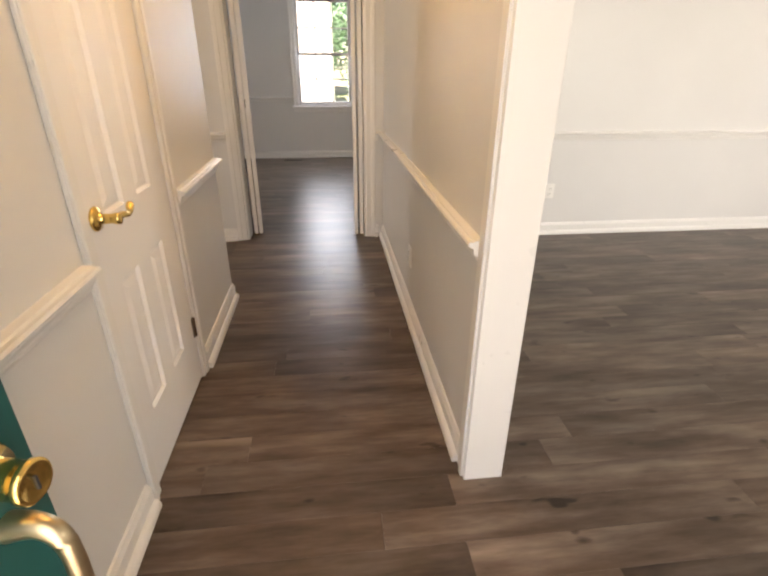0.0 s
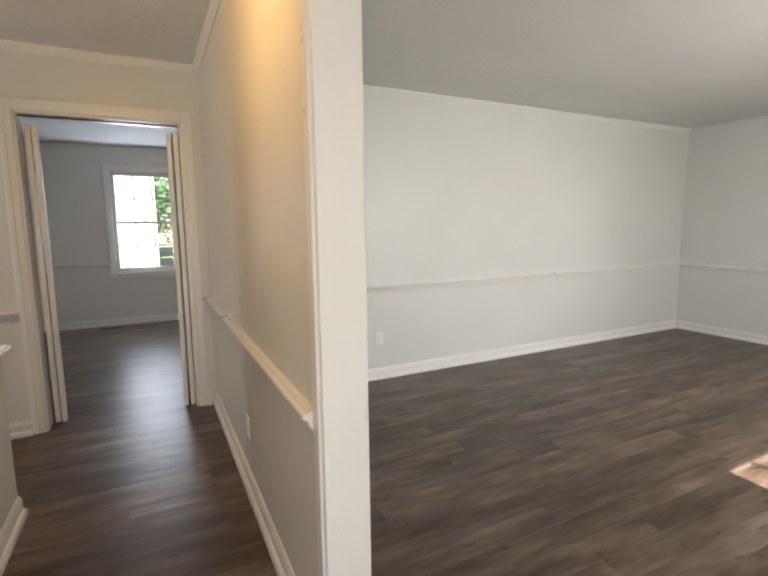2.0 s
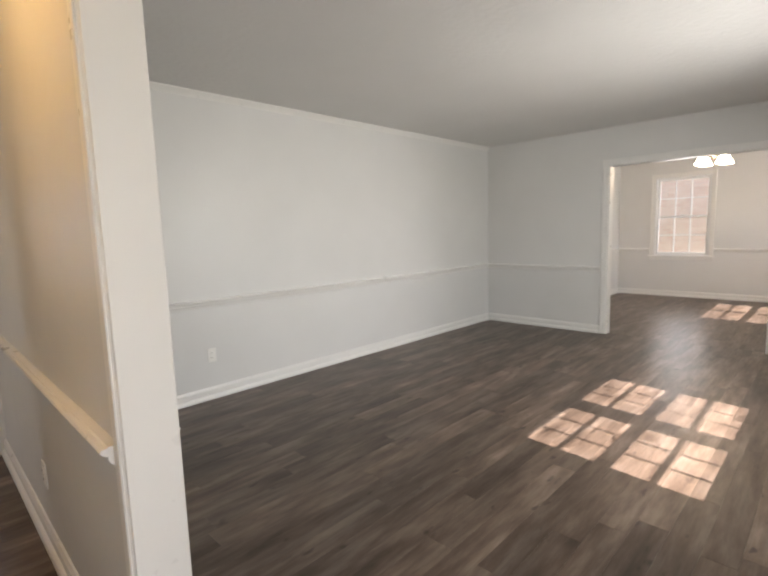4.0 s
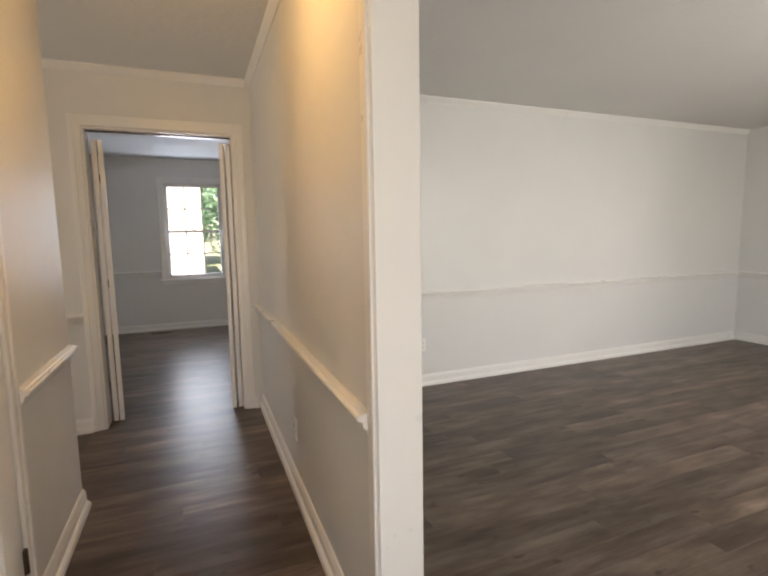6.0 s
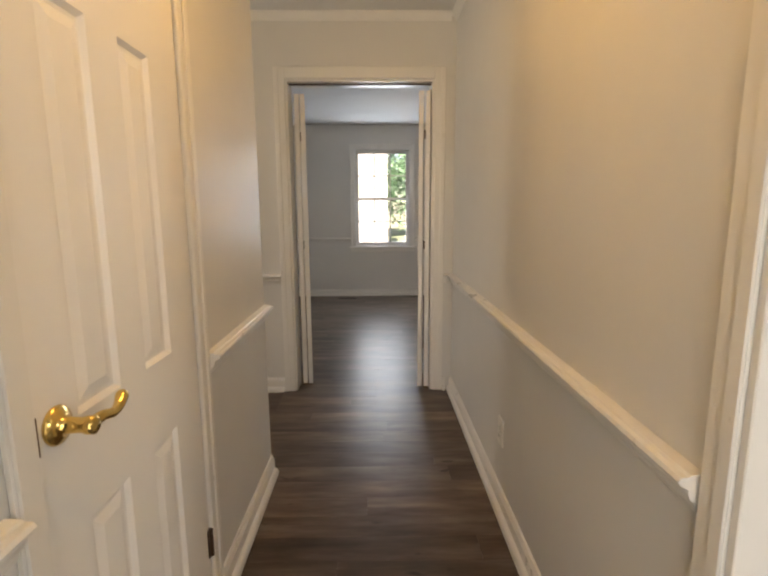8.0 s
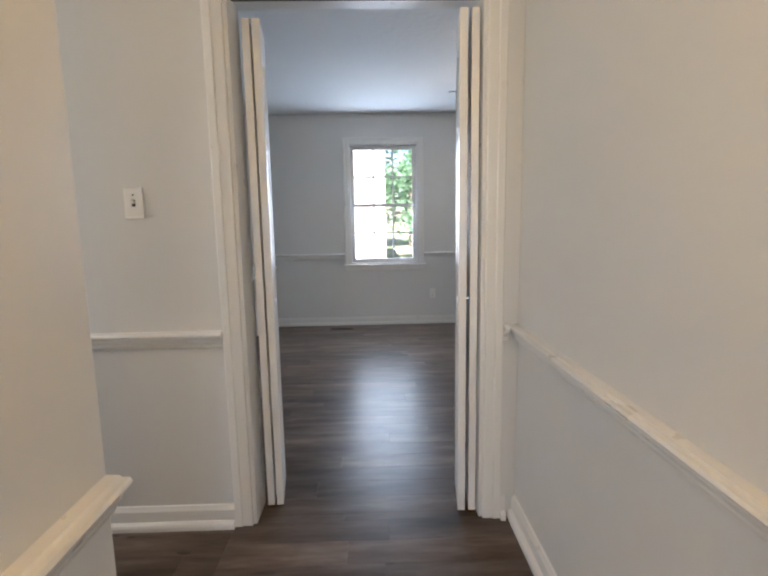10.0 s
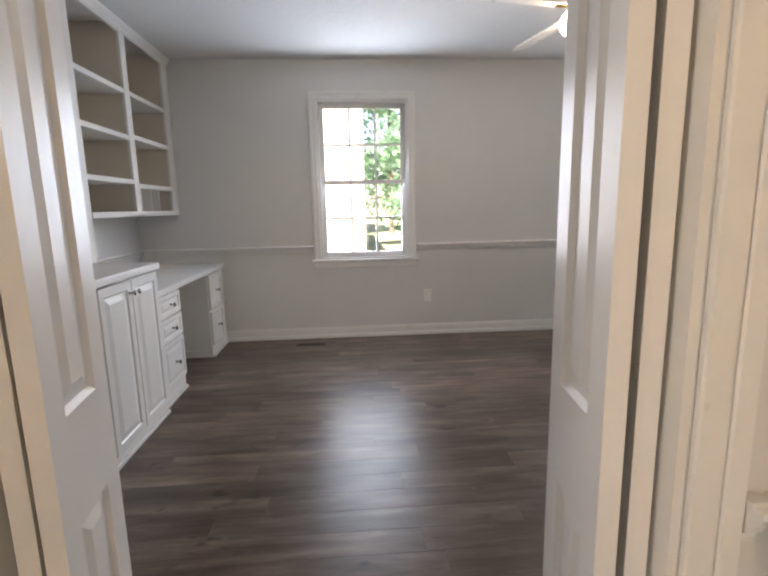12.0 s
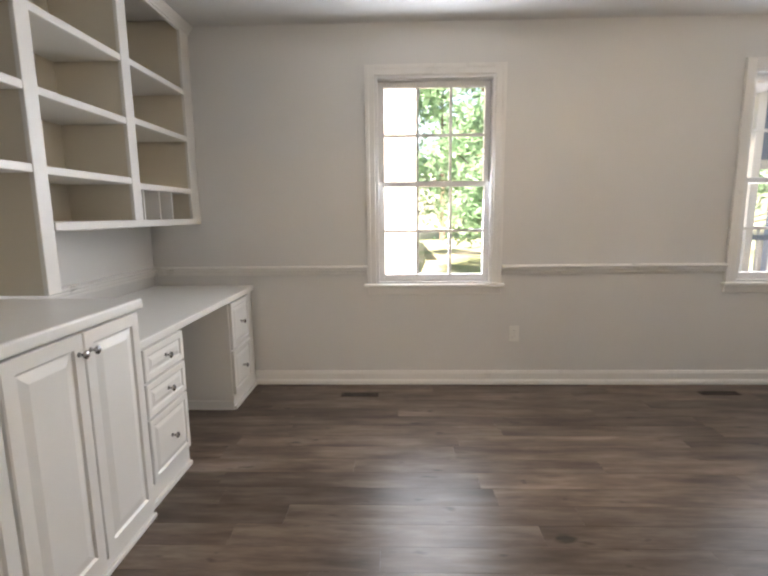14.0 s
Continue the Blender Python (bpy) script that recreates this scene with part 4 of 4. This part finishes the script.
def plank(x0, x1, y0, y1):
    if x0 > 3.3 or x1 < -0.75 and y1 < 3.6:
        i = len(far_verts)
        far_verts.extend(((x0 + GAP, y0 + GAP, 0), (x1 - GAP, y0 + GAP, 0), (x1 - GAP, y1 - GAP, 0), (x0 + GAP, y1 - GAP, 0)))
        far_verts.extend((x, y, -0.006) for x, y, z in far_verts[i:i + 4])
        far_faces.extend(((i, i + 1, i + 2, i + 3), (i, i + 4, i + 5, i + 1), (i + 1, i + 5, i + 6, i + 2), (i + 2, i + 6, i + 7, i + 3), (i + 3, i + 7, i + 4, i)))
        return
    w, l = round(y1 - y0, 3), round(x1 - x0, 3)
    if (w, l) not in mesh_cache:
        bm = bmesh.new()
        a, b = l / 2 - GAP, w / 2 - GAP
        e = 0.0005
        loops = [[bm.verts.new((sx * (a - i), sy * (b - i), z)) for sx, sy in ((-1, -1), (1, -1), (1, 1), (-1, 1))] for i, z in ((0, -0.006), (0, -e * 0.8), (min(e, a * 0.5), 0))]
        for p, q in zip(loops, loops[1:]):
            for k in range(4):
                bm.faces.new((p[k], p[(k + 1) % 4], q[(k + 1) % 4], q[k]))
        bm.faces.new(loops[-1])
        me = bpy.data.meshes.new("plank")
        bm.to_mesh(me)
        bm.free()
        me.materials.append(PLANK)
        mesh_cache[(w, l)] = me
    ob = new("plank", mesh_cache[(w, l)])
    ob.parent = floor
    ob.location = ((x0 + x1) / 2, (y0 + y1) / 2, 0)


rng = random.Random(11)
for rx0, rx1, ry0, ry1 in ((-0.72, 6.17, -0.65, 3.62), (6.17, 9.98, -0.65, 2.95), (-3.1, -0.72, 2.495, 3.62), (-2.0, 3.3, 3.62, 7.42)):
    y = ry0
    while y < ry1 - 0.004:
        y2 = min(y + PW, ry1)
        x = rx0 - rng.uniform(0, 0.95) * PL
        while x < rx1 - 0.004:
            if x + PL > rx0 + 0.02:
                plank(max(x, rx0), min(x + PL, rx1), y, y2)
            x += PL
        y = y2

me = bpy.data.meshes.new("far_planks")
me.from_pydata(far_verts, [], far_faces)
me.materials.append(PLANK_FAR)
ob = tagged(new("far_planks", me), "rows of grey-brown vinyl planks", kind="stuff")
ob.parent = floor
